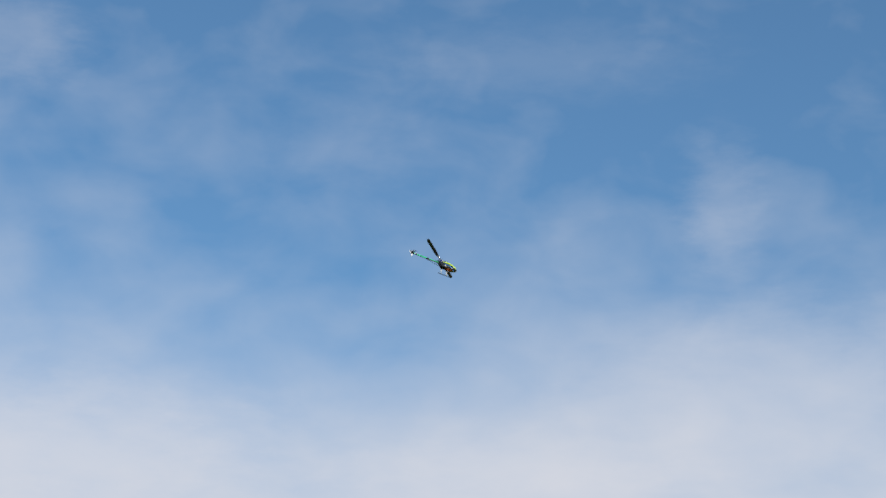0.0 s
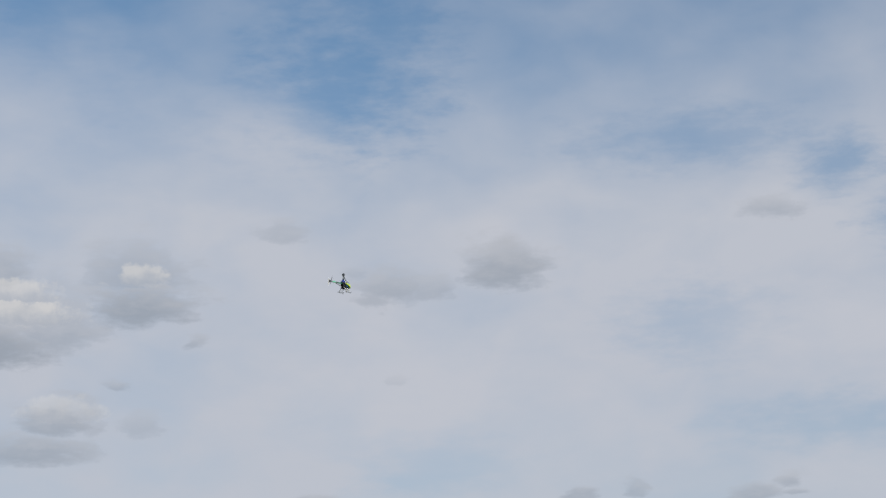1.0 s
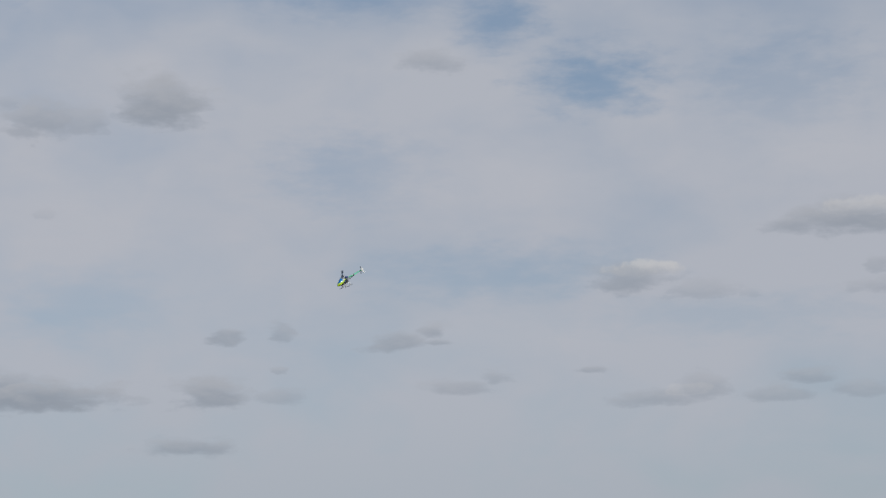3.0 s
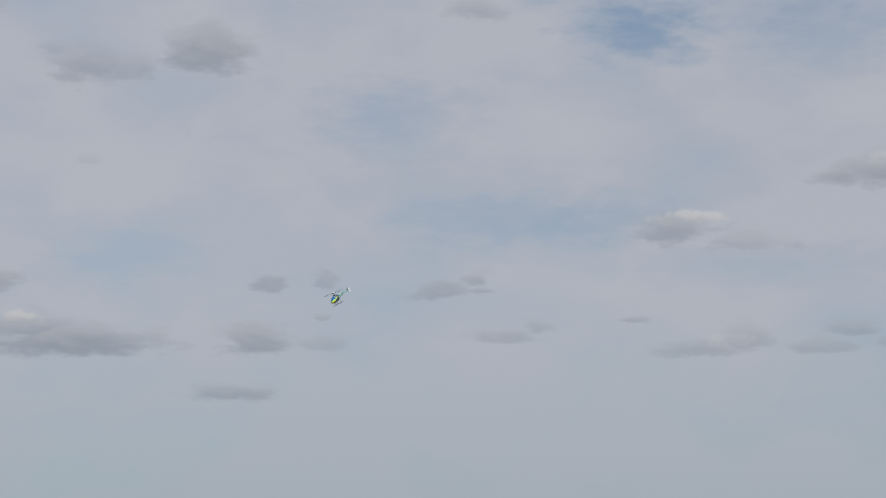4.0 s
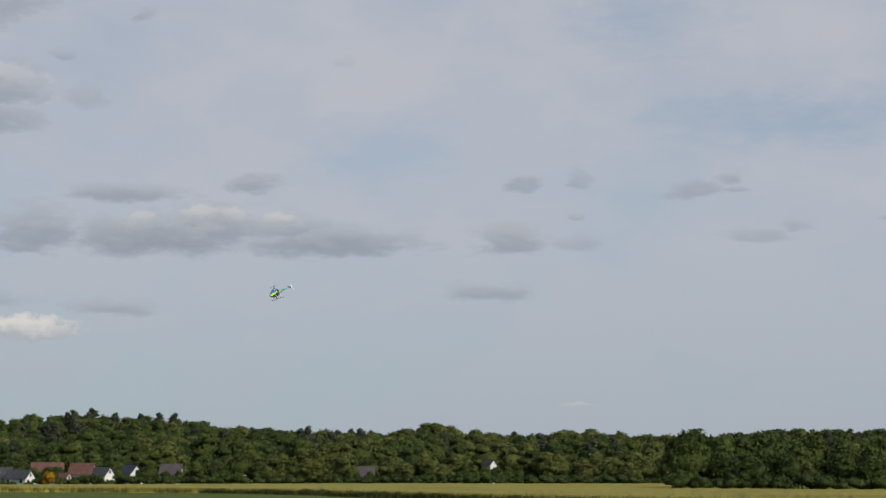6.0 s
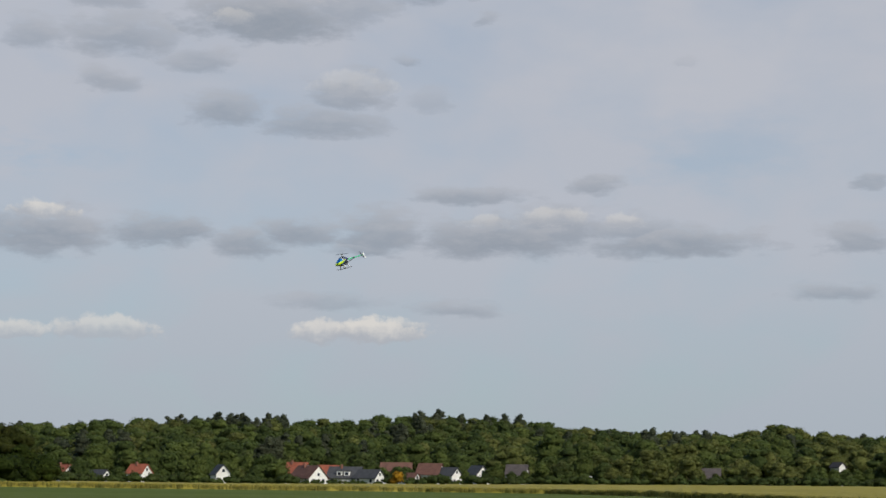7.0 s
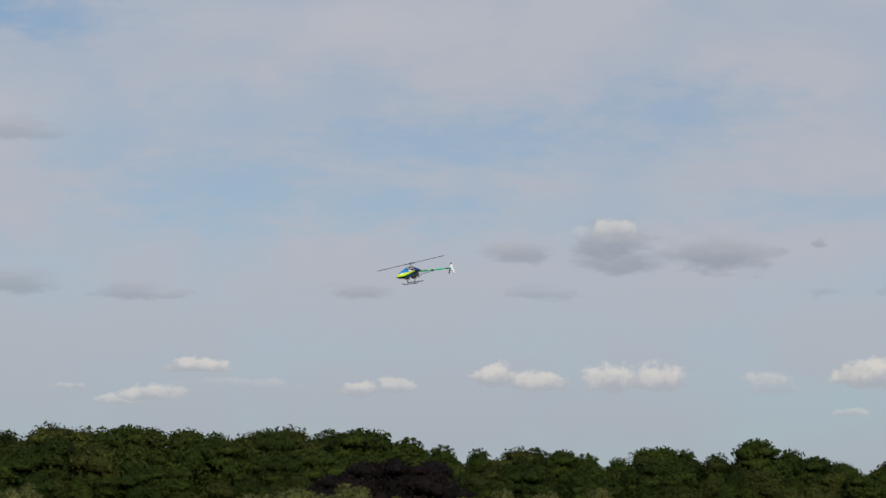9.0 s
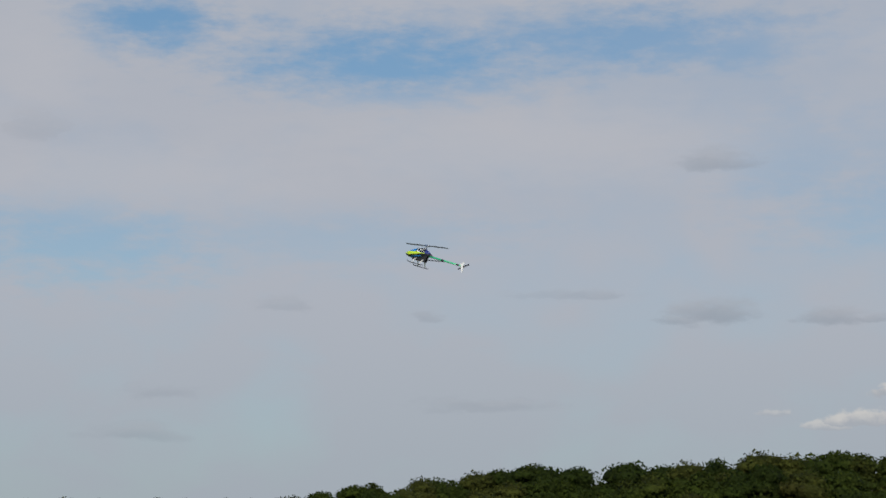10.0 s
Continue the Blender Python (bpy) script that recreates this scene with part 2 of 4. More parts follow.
    # the low sky is dulled by distant haze
    clear = n.vec("MULTIPLY", sky.outputs[0], n.mix(n.ramp(el, 9, 20), SKY_LOW, SKY_GAIN))
    # thin high veil: thick low down, torn open above
    tear = n.noise(n.vec("MULTIPLY", place, (0.7, 1.2, 1)), 0.15, 3, 0.5, False, 0.2)
    streak = n.noise(n.vec("MULTIPLY", place, (0.75, 1.2, 1)), 0.45, 4, 0.5, False, 0.25)
    height = n.ramp(el, 13.5, 25.2, 0.95, 0.0)
    veil = n.math("ADD", height, n.math("MULTIPLY", n.math("SUBTRACT", tear, 0.5), 0.75))
    veil = n.math("ADD", veil, n.math("MULTIPLY", n.math("SUBTRACT", streak, 0.5), 0.5), clamp=True)
    holes = cover(BLUE, 0.0, 1.6, 1.2, 1.0, 1.5)[0]
    veil = n.math("MULTIPLY", veil, n.math("SUBTRACT", 1.0, n.math("MULTIPLY", holes, n.ramp(el, 9, 18, 0.55, 0.75))))
    veil_colour = n.mix(n.ramp(el, 0, 8), (0.382, 0.423, 0.482), (0.460, 0.478, 0.533))
    veil_colour = n.mix(n.ramp(el, 11, 16), veil_colour, (0.468, 0.486, 0.538))
    colour = n.mix(n.math("MULTIPLY", veil, 0.95), clear, veil_colour)
    pale = cover(PALE, 0.0, 1.5, 1.1, 1.0, 0.7)[0]
    colour = n.mix(n.math("MULTIPLY", pale, 0.8), colour, (0.51, 0.515, 0.555))
    # grey heaps: dense flat feet, thinner and paler towards their tops
    grey, high = cover(GREY, 0.35, 1.3, 1.14, 1.6, 1.35)
    light = n.ramp(n.math("ADD", high, n.math("MULTIPLY", erode, -1.6)), -0.5, 1.1)
    tone = n.mix(light, (0.262, 0.297, 0.352), (0.385, 0.403, 0.443))
    colour = n.mix(n.math("MULTIPLY", grey, 0.92), colour, tone)
    # white heaps: shaded bases under lit tops
    white, high = cover(WHITE, 0.66, 1.06, 1.34, 1.9, 0.8, 0.6, heaps)
    light = n.ramp(n.math("ADD", high, n.math("MULTIPLY", heaps, -0.9)), -0.35, 0.75)
    tone = n.mix(light, (0.40, 0.42, 0.46), (0.68, 0.65, 0.61))
    colour = n.mix(n.math("MULTIPLY", white, 0.97), colour, tone)
    back = n.add("ShaderNodeBackground")
    n.put(back.inputs[0], colour)
    back.inputs[1].default_value = 1.0
    n.put(n.add("ShaderNodeOutputWorld").inputs[0], back.outputs[0])


SKY_GAIN, SKY_LOW = (0.064, 0.088, 0.095), (0.054, 0.077, 0.085)
make_world()


# ---------------------------------------------------------------- materials
def material(name, build):
    m = bpy.data.materials.new(name)
    m.use_nodes = True
    n = Nodes(m.node_tree)
    n.put(n.add("ShaderNodeOutputMaterial").inputs[0], build(n))
    return m


def surface(n, colour, rough=0.5, metal=0.0, bump=None, height=0.02, coat=0.0, spec=0.5):
    b = n.add("ShaderNodeBsdfPrincipled")
    n.put(b.inputs["Base Color"], colour if isinstance(colour, bpy.types.NodeSocket) else (*colour, 1))
    n.put(b.inputs["Roughness"], rough)
    b.inputs["Metallic"].default_value = metal
    b.inputs["Coat Weight"].default_value = coat
    b.inputs["Specular IOR Level"].default_value = spec
    if bump is not None:
        k = n.add("ShaderNodeBump")
        k.inputs["Distance"].default_value = height
        n.put(k.inputs["Height"], bump)
        n.put(b.inputs["Normal"], k.outputs[0])
    return b.outputs[0]


def plain(name, colour, rough=0.5, metal=0.0, scale=40.0, vary=0.25, coat=0.0, height=0.001):
    def build(n):
        at = n.add("ShaderNodeTexCoord").outputs["Object"]
        g = n.noise(at, scale, 4, 0.6)
        low = tuple(c * (1 - vary) for c in colour)
        return surface(n, n.mix(n.ramp(g, 0.3, 0.7), low, colour), n.ramp(g, 0.2, 0.8, rough * 0.85, min(1, rough * 1.15)), metal, g, height, coat)
    return material(name, build)


def foliage(name, dark, light, warm, tree_scale=0.07, tuft=2.2):
    """Leaves: colour changes from tree to tree and from spray to spray, with self-shade painted between tufts; some
    light comes through.
    """
    def build(n):
        geo = n.add("ShaderNodeNewGeometry")
        at = geo.outputs["Position"]
        tree = n.noise(n.vec("MULTIPLY", at, (1, 1, 0.35)), tree_scale, 2, 0.5)
        spray = geo.outputs["Random Per Island"]
        own = n.add("ShaderNodeObjectInfo").outputs["Random"]
        colour = n.mix(n.ramp(tree, 0.32, 0.68), dark, light)
        colour = n.mix(n.math("MULTIPLY", n.ramp(n.noise(at, tree_scale * 1.7, 2), 0.55, 0.75), 0.6), colour, warm)
        colour = n.mix(n.math("MULTIPLY", own, 0.45), colour, light)
        bright = n.ramp(spray, 0, 1, 0.68, 1.36, False)
        colour = n.vec("SCALE", colour)
        n.put(colour.node.inputs["Scale"], bright)
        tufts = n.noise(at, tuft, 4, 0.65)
        # self-shading of the crown put into the colour: hollows of the tuft noise darkened
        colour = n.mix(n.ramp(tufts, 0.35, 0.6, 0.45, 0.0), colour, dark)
        b = surface(n, colour, 0.7, 0, tufts, 1.1 / tuft, spec=0.15)
        t = n.add("ShaderNodeBsdfTranslucent")
        n.put(t.inputs[0], colour)
        mixed = n.add("ShaderNodeMixShader")
        mixed.inputs[0].default_value = 0.32
        n.put(mixed.inputs[1], b)
        n.put(mixed.inputs[2], t.outputs[0])
        return mixed.outputs[0]
    return material(name, build)


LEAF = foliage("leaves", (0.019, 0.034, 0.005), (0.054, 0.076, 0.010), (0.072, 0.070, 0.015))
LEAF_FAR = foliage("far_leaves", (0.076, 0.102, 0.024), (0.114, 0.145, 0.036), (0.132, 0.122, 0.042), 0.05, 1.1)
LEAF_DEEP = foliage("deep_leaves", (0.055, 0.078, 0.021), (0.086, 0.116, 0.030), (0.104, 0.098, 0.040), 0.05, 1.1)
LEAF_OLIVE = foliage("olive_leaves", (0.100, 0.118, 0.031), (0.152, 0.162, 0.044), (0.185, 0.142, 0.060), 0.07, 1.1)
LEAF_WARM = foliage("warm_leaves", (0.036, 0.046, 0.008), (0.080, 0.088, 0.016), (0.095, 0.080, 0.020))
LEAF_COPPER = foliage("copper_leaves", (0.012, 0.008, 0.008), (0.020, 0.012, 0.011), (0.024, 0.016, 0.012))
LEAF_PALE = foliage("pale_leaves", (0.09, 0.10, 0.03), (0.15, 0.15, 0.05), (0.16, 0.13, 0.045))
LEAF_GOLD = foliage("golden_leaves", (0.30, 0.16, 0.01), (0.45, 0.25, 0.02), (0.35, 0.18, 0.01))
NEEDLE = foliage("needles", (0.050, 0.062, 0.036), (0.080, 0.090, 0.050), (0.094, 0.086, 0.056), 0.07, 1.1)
BARK = plain("bark", (0.10, 0.08, 0.06), 0.9, 0, 3, 0.5, height=0.05)


def grass_build(n):
    at = n.add("ShaderNodeNewGeometry").outputs["Position"]
    wide = n.noise(at, 0.02, 3, 0.5)
    rows = n.noise(n.vec("MULTIPLY", at, (1.0, 0.15, 1)), 0.8, 4, 0.6)
    c = n.mix(n.ramp(wide, 0.3, 0.7), (0.074, 0.100, 0.016), (0.102, 0.128, 0.024))
    c = n.mix(n.ramp(rows, 0.35, 0.75, 0, 0.6), c, (0.12, 0.15, 0.04))
    return surface(n, c, 0.9, 0, rows, 0.15, spec=0.06)


def grain_build(n):
    at = n.add("ShaderNodeNewGeometry").outputs["Position"]
    wide = n.noise(n.vec("MULTIPLY", at, (1, 0.4, 1)), 0.05, 4, 0.6)
    ears = n.noise(at, 6.0, 3, 0.7)
    c = n.mix(n.ramp(wide, 0.3, 0.7), (0.27, 0.225, 0.034), (0.38, 0.305, 0.062))
    c = n.mix(n.ramp(ears, 0.4, 0.8, 0, 0.7), c, (0.18, 0.175, 0.028))
    return surface(n, c, 0.8, 0, ears, 0.1, spec=0.2)


def stalk_build(n):
    spray = n.add("ShaderNodeNewGeometry").outputs["Random Per Island"]
    return surface(n, n.mix(spray, (0.07, 0.085, 0.015), (0.30, 0.25, 0.06)), 0.8, spec=0.2)


GRASS, GRAIN, STALK = material("meadow", grass_build), material("ripening_grain", grain_build), material("grain_stalks", stalk_build)


# ---------------------------------------------------------------- mesh helpers
def part(name, bm, mat, parent=None, label=""):
    """Links a bmesh as one mesh object, under a thing or a part if one is given."""
    data = bpy.data.meshes.new(name)
    bm.to_mesh(data)
    bm.free()
    data.materials.append(mat)
    ob = new(name, data)
    ob.parent = parent
    return tagged(ob, label)


def raw(name, verts, faces, mat, parent=None, smooth=False):
    """Links a mesh from arrays that were computed by numpy."""
    data = bpy.data.meshes.new(name)
    data.from_pydata(verts, [], faces)
    if smooth:
        data.shade_smooth()
    data.materials.append(mat)
    ob = new(name, data)
    ob.parent = parent
    return ob


def box(bm, lo, hi, bevel=0.0):
    r = bmesh.ops.create_cube(bm, size=1.0, matrix=Matrix.Translation((Vector(lo) + Vector(hi)) / 2) @ Matrix.Diagonal((*(Vector(hi) - Vector(lo)), 1)))
    if bevel:
        edges = {e for v in r["verts"] for e in v.link_edges}
        bmesh.ops.bevel(bm, geom=list(edges), offset=bevel, segments=2, affect="EDGES", profile=0.6)
    return bm


def tube(bm, points, radii, sides=8):
    """A tapered tube along points."""
    rings = []
    for k, p in enumerate(points):
        p = Vector(p)
        a, b = Vector(points[max(k - 1, 0)]), Vector(points[min(k + 1, len(points) - 1)])
        q = (b - a).to_track_quat("Z", "Y")
        r = radii[k] if isinstance(radii, (list, tuple)) else radii
        rings.append([bm.verts.new(p + q @ Vector((r * math.cos(s * math.tau / sides), r * math.sin(s * math.tau / sides), 0))) for s in range(sides)])
    for a, b in zip(rings, rings[1:]):
        for s in range(sides):
            bm.faces.new((a[s], a[(s + 1) % sides], b[(s + 1) % sides], b[s])).smooth = True
    bm.faces.new(rings[0][::-1])
    bm.faces.new(rings[-1])
    return bm


# ---------------------------------------------------------------- ground
SKYLINE = ((-40, 1.3), (-20.5, 1.36), (-16.5, 1.4), (-13.7, 1.35), (-12, 1.15), (-10, 1.25), (-8.3, 1.35), (-6.5, 1.2), (-4.8, 1.55), (-3.4, 1.26),
           (-1.6, 1.3), (1.2, 1.45), (2.7, 1.66), (4.3, 1.72), (8.2, 1.5), (9.6, 1.65), (11.5, 1.5), (14.4, 1.33), (20, 1.3), (40, 1.2), (75, 1.0))


def skyline(az):
    """Elevation of the far wood's top, in degrees."""
    return float(np.interp(az, [s[0] for s in SKYLINE], [s[1] for s in SKYLINE]))


HILL_NEAR, HILL_FAR, TREE = 760.0, 1250.0, 15.0


def ground_height(az, r):
    az = (az + 180) % 360 - 180
    plain_rise = float(np.interp(az, (-25, -13, -2.5, 9.5, 16), (1.1, 1.1, 0.45, -0.9, -0.9))) * min(max((r - 320) / 370, 0.0), 1.0)
    if r <= HILL_NEAR:
        return plain_rise
    top = max(HILL_FAR * math.tan(radians(skyline(az))) + EYE[2] - TREE - plain_rise, 0.0)
    u = min((r - HILL_NEAR) / (HILL_FAR - HILL_NEAR), 1.0)
    return plain_rise + (top * (0.5 * u + 0.5 * u * u * (3 - 2 * u)) if r <= HILL_FAR else top * max(0.0, 1 - (r - HILL_FAR) / 1800))


def make_ground():
    radii = [0, 4, 10, 25, 50, 90, 140, 200, 260, 320, 400, 500, 600, 690, 760, 820, 890, 960, 1030, 1110, 1180, 1250, 1350, 1600, 2100, 3050, 4600]
    steps = 240
    verts, faces = [(0, 0, 0)], []
    for r in radii[1:]:
        for k in range(steps):
            az = k * 360 / steps
            verts.append(tuple(flat(az, r, ground_height(az, r))))
    for k in range(steps):
        faces.append((0, 1 + k, 1 + (k + 1) % steps))
    for i in range(len(radii) - 2):
        a, b = 1 + i * steps, 1 + (i + 1) * steps
        for k in range(steps):
            j = (k + 1) % steps
            faces.append((a + k, b + k, b + j, a + j))
    ob = raw("ground", verts, faces, GRASS, smooth=True)
    tagged(ob, "green meadow running flat to the wooded hill", "ground", kind="structure")


make_ground()

FRONT = ((-30, 90), (-14, 135), (-8.1, 166), (-5.5, 185), (-2.5, 228), (-1, 258), (1.6, 288), (5, 292), (9.5, 290), (16, 292), (62, 296))


def grain_front(az):
    return float(np.interp(az, [p[0] for p in FRONT], [p[1] for p in FRONT]))


def grain_back(az):
    return float(np.interp(az, (-30, -13, -11, 14.4, 15.2, 62), (385, 385, 690, 690, 312, 314)))


def make_grain():
    """A standing crop: an uneven top, a steep front, and loose stalks along the edges."""
    rng = np.random.default_rng(3)
    azs = np.linspace(-28, 60, 700)
    cols = 22
    verts, faces = [], []
    for az in azs:
        a, b = grain_front(az) + rng.normal(0, 0.06), grain_back(az)
        verts.append(tuple(flat(az, a, -0.05)))
        for k in range(cols):
            u = k / (cols - 1)
            r = a + 0.25 + (b - a - 0.25) * u ** 1.6
            verts.append(tuple(flat(az, r, ground_height(az, r) + 0.62 + 0.05 * rng.normal() * (1 if k else 1.6) + 0.06 * noise.noise(flat(az, r) * 0.05))))
        verts.append(tuple(flat(az, b + 0.2, ground_height(az, b) - 0.1)))
    n = cols + 2
    for i in range(len(azs) - 1):
        for k in range(n - 1):
            faces.append((i * n + k, i * n + k + 1, (i + 1) * n + k + 1, (i + 1) * n + k))
    ob = raw("grain_field", verts, faces, GRAIN)
    tagged(ob, "ripening yellow-green grain standing knee-high in a field", "crop field", kind="stuff")
    verts, faces = [], []
    for k in range(42000):
        az = rng.uniform(-20, 32)
        a, b = grain_front(az), grain_back(az)
        r = a + (rng.exponential(0.35) if k % 4 else rng.uniform(0, 1) ** 2 * min(b - a, 160))
        h, w = rng.uniform(0.6, 0.86), rng.uniform(0.02, 0.06)
        p, s = flat(az, r, ground_height(az, r)), Vector((rng.normal(), rng.normal(), 0)).normalized() * w
        lean = Vector((rng.normal(0, 0.1), rng.normal(0, 0.1), h))
        i = len(verts)
        verts += [tuple(p - s), tuple(p + s), tuple(p + lean)]
        faces.append((i, i + 1, i + 2))
    ob = raw("grain_stalks", verts, faces, STALK)
    tagged(ob, "loose grain stalks and ears along the crop edge", "crop", kind="stuff")


make_grain()


# ---------------------------------------------------------------- trees
def crown_lobes(rng, height, width, base, kind, lobe_count):
    """The leafy clumps of a crown: centre, half width, half height."""
    lobes = []
    if kind == "broad":
        for k in range(lobe_count):
            a, u = rng.uniform(0, math.tau), rng.uniform(0, 1)
            z = height * (base + 0.10 + (0.78 - base) * u)
            spread = width * 0.5 * (0.95 - 0.3 * abs(u - 0.3) - 0.5 * u * u)
            rr = spread * rng.uniform(0.35, 1.0)
            lobes.append((rr * math.cos(a), rr * math.sin(a), z, width * rng.uniform(0.11, 0.23), height * rng.uniform(0.07, 0.14)))
        lobes.append((0, 0, height * 0.84, width * 0.2, height * 0.15))
        lobes.append((0, 0, height * 0.55, width * 0.34, height * 0.3))
    elif kind == "bush":
        for k in range(6):
            a = rng.uniform(0, math.tau)
            rr = width * 0.3 * rng.uniform(0.2, 1)
            lobes.append((rr * math.cos(a), rr * math.sin(a), height * rng.uniform(0.3, 0.72), width * rng.uniform(0.18, 0.3), height * rng.uniform(0.2, 0.28)))
    else:
        for k in range(8):
            u = k / 7
            a = rng.uniform(0, math.tau)
            rr = width * 0.30 * (1 - 0.7 * u) * rng.uniform(0.3, 1)
            lobes.append((rr * math.cos(a), rr * math.sin(a), height * (0.42 + 0.5 * u), width * (0.30 * (1 - u) + 0.17) * rng.uniform(0.8, 1.2), height * rng.uniform(0.06, 0.10)))
    return np.array(lobes)


def ball(steps):
    """Corners and triangles of a small ball."""
    bm = bmesh.new()
    bmesh.ops.create_icosphere(bm, subdivisions=steps, radius=1.0)
    bm.verts.index_update()
    at = np.array([v.co[:] for v in bm.verts])
    tris = np.array([[v.index for v in f.verts] for f in bm.faces])
    bm.free()
    return at, tris


BALLS = {1: ball(1), 2: ball(2)}


def crown_cloud(rng, height, width, sprays, size, base=0.06, kind="broad", lobe_count=24, steps=2):
    """One crown, foot at the origin: uneven inner clumps of leaves, and loose sprays over them. Returns corners, triangles, smooth flags."""
    lobes = crown_lobes(rng, height, width, base, kind, lobe_count)
    ball_at, ball_tris = BALLS[steps]
    m, k = len(lobes), len(ball_at)
    reach = np.stack([lobes[:, 3], lobes[:, 3], lobes[:, 4]], 1)
    rough = (0.8 if steps > 1 else 0.92) * (1 + rng.normal(0, 0.13, (m, k, 1)))
    body = lobes[:, None, :3] + ball_at[None] * rough * reach[:, None]
    body_tris = ball_tris[None] + (np.arange(m) * k)[:, None, None]
    weight = lobes[:, 3] * (lobes[:, 3] + lobes[:, 4])
    L = rng.choice(m, sprays, p=weight / weight.sum())
    d = rng.normal(size=(sprays, 3))
    d /= np.linalg.norm(d, axis=1, keepdims=True)
    d[:, 2] = np.where(d[:, 2] < -0.45, -d[:, 2], d[:, 2])
    centre = lobes[L, :3] + d * reach[L] * rng.uniform(0.76, 1.14, (sprays, 1))
    normal = d + rng.normal(0, 0.6, (sprays, 3))
    normal /= np.linalg.norm(normal, axis=1, keepdims=True)
    side = np.cross(normal, rng.normal(size=(sprays, 3)))
    side /= np.linalg.norm(side, axis=1, keepdims=True)
    other = np.cross(normal, side)
    s = size * rng.uniform(0.5, 1.4, (sprays, 1))
    leaf = np.stack([centre - side * s, centre + side * s * 0.6 + other * s * rng.uniform(0.5, 1.0, (sprays, 1)), centre + side * s * 0.5 - other * s * rng.uniform(0.5, 1.0, (sprays, 1))], 1)
    at = np.concatenate([body.reshape(-1, 3), leaf.reshape(-1, 3)])
    tris = np.concatenate([body_tris.reshape(-1, 3), np.arange(sprays * 3).reshape(-1, 3) + m * k])
    smooth = np.zeros(len(tris), dtype=bool)
    smooth[:m * len(ball_tris)] = True
    return at, tris, smooth


def leaves(name, cloud, mat, parent=None):
    """Links a crown as one mesh of triangles."""
    at, tris, smooth = cloud
    m = len(tris)
    data = bpy.data.meshes.new(name)
    data.vertices.add(len(at))
    data.vertices.foreach_set("co", at.reshape(-1))
    data.loops.add(m * 3)
    data.loops.foreach_set("vertex_index", tris.reshape(-1))
    data.polygons.add(m)
    data.polygons.foreach_set("loop_start", np.arange(m) * 3)
    data.polygons.foreach_set("use_smooth", smooth)
    data.update(calc_edges=True)
    data.materials.append(mat)
    ob = new(name, data)
    ob.parent = parent
    return ob


def gather(clouds):
    """Many crowns as one."""
    shift = np.cumsum([0] + [len(c[0]) for c in clouds[:-1]])
    return np.concatenate([c[0] for c in clouds]), np.concatenate([c[1] + k for c, k in zip(clouds, shift)]), np.concatenate([c[2] for c in clouds])


def tree_kind(name, label, category, seed, height, width, sprays, size, mat, kind="broad", group="", lobe_count=24):
    """One tree at the origin: an Empty that carries a trunk with limbs and a crown."""
    rng = np.random.default_rng(seed)
    root = new(name)
    tagged(root, label, category, group)
    bm = bmesh.new()
    tall = height * (0.9 if kind == "conifer" else 0.7)
    tube(bm, [(0, 0, -0.3), (0.05, 0, height * 0.2), (-0.08, 0.1, height * 0.45), (0, 0, tall)], [height * 0.028, height * 0.02, height * 0.015, 0.03], 7)
    for k in range(6 if kind != "bush" else 3):
        a, z = rng.uniform(0, math.tau), height * rng.uniform(0.28, 0.6)
        reach = width * rng.uniform(0.22, 0.38)
        tube(bm, [(0, 0, z), (reach * 0.5 * math.cos(a), reach * 0.5 * math.sin(a), z + height * 0.07), (reach * math.cos(a), reach * math.sin(a), z + height * 0.17)], [height * 0.010, height * 0.006, 0.02], 5)
    part("trunk", bm, BARK, root)
    leaves("crown", crown_cloud(rng, height, width, sprays, size, kind=kind, lobe_count=lobe_count), mat, root)
    return root


def settle(kinds, places, rng):
    """Puts trees of these kinds at (az, r, height): the first use of each kind is the original, the rest are copies."""
    used = set()
    for k, (az, r, tall, which) in enumerate(places):
        ob, own = kinds[which % len(kinds)]
        s = tall / own
        m = Matrix.Translation(flat(az, r, ground_height(az, r) - 0.1)) @ Matrix.Rotation(rng.uniform(0, math.tau), 4, "Z")
        if ob not in used:
            used.add(ob)
            ob.matrix_basis = m
            ob.scale = (s * rng.uniform(0.9, 1.1), s * rng.uniform(0.9, 1.1), s)
        else:
            c = copy_thing(ob, m)
            c.scale = (s * rng.uniform(0.88, 1.12), s * rng.uniform(0.88, 1.12), s)


NEAR_TOP = ((14.4, 0.4), (15, 1.15), (16.4, 1.34), (16.8, 1.54), (18.9, 1.61), (20.3, 1.55), (21.2, 1.8), (22.9, 2.15), (24, 1.7), (25.4, 2.05), (26, 1.6), (27, 1.75), (28.6, 1.84),
            (29.5, 2.12), (30.3, 1.8), (31.3, 2.05), (33.5, 2.33), (37.7, 2.28), (41.7, 2.3), (44, 2.02), (47, 2.0), (49, 1.84), (51.4, 1.58), (52.8, 1.45), (53.5, 1.2), (56, 1.1), (70, 1.0))


def near_top(az):
    return float(np.interp(az, [s[0] for s in NEAR_TOP], [s[1] for s in NEAR_TOP]))


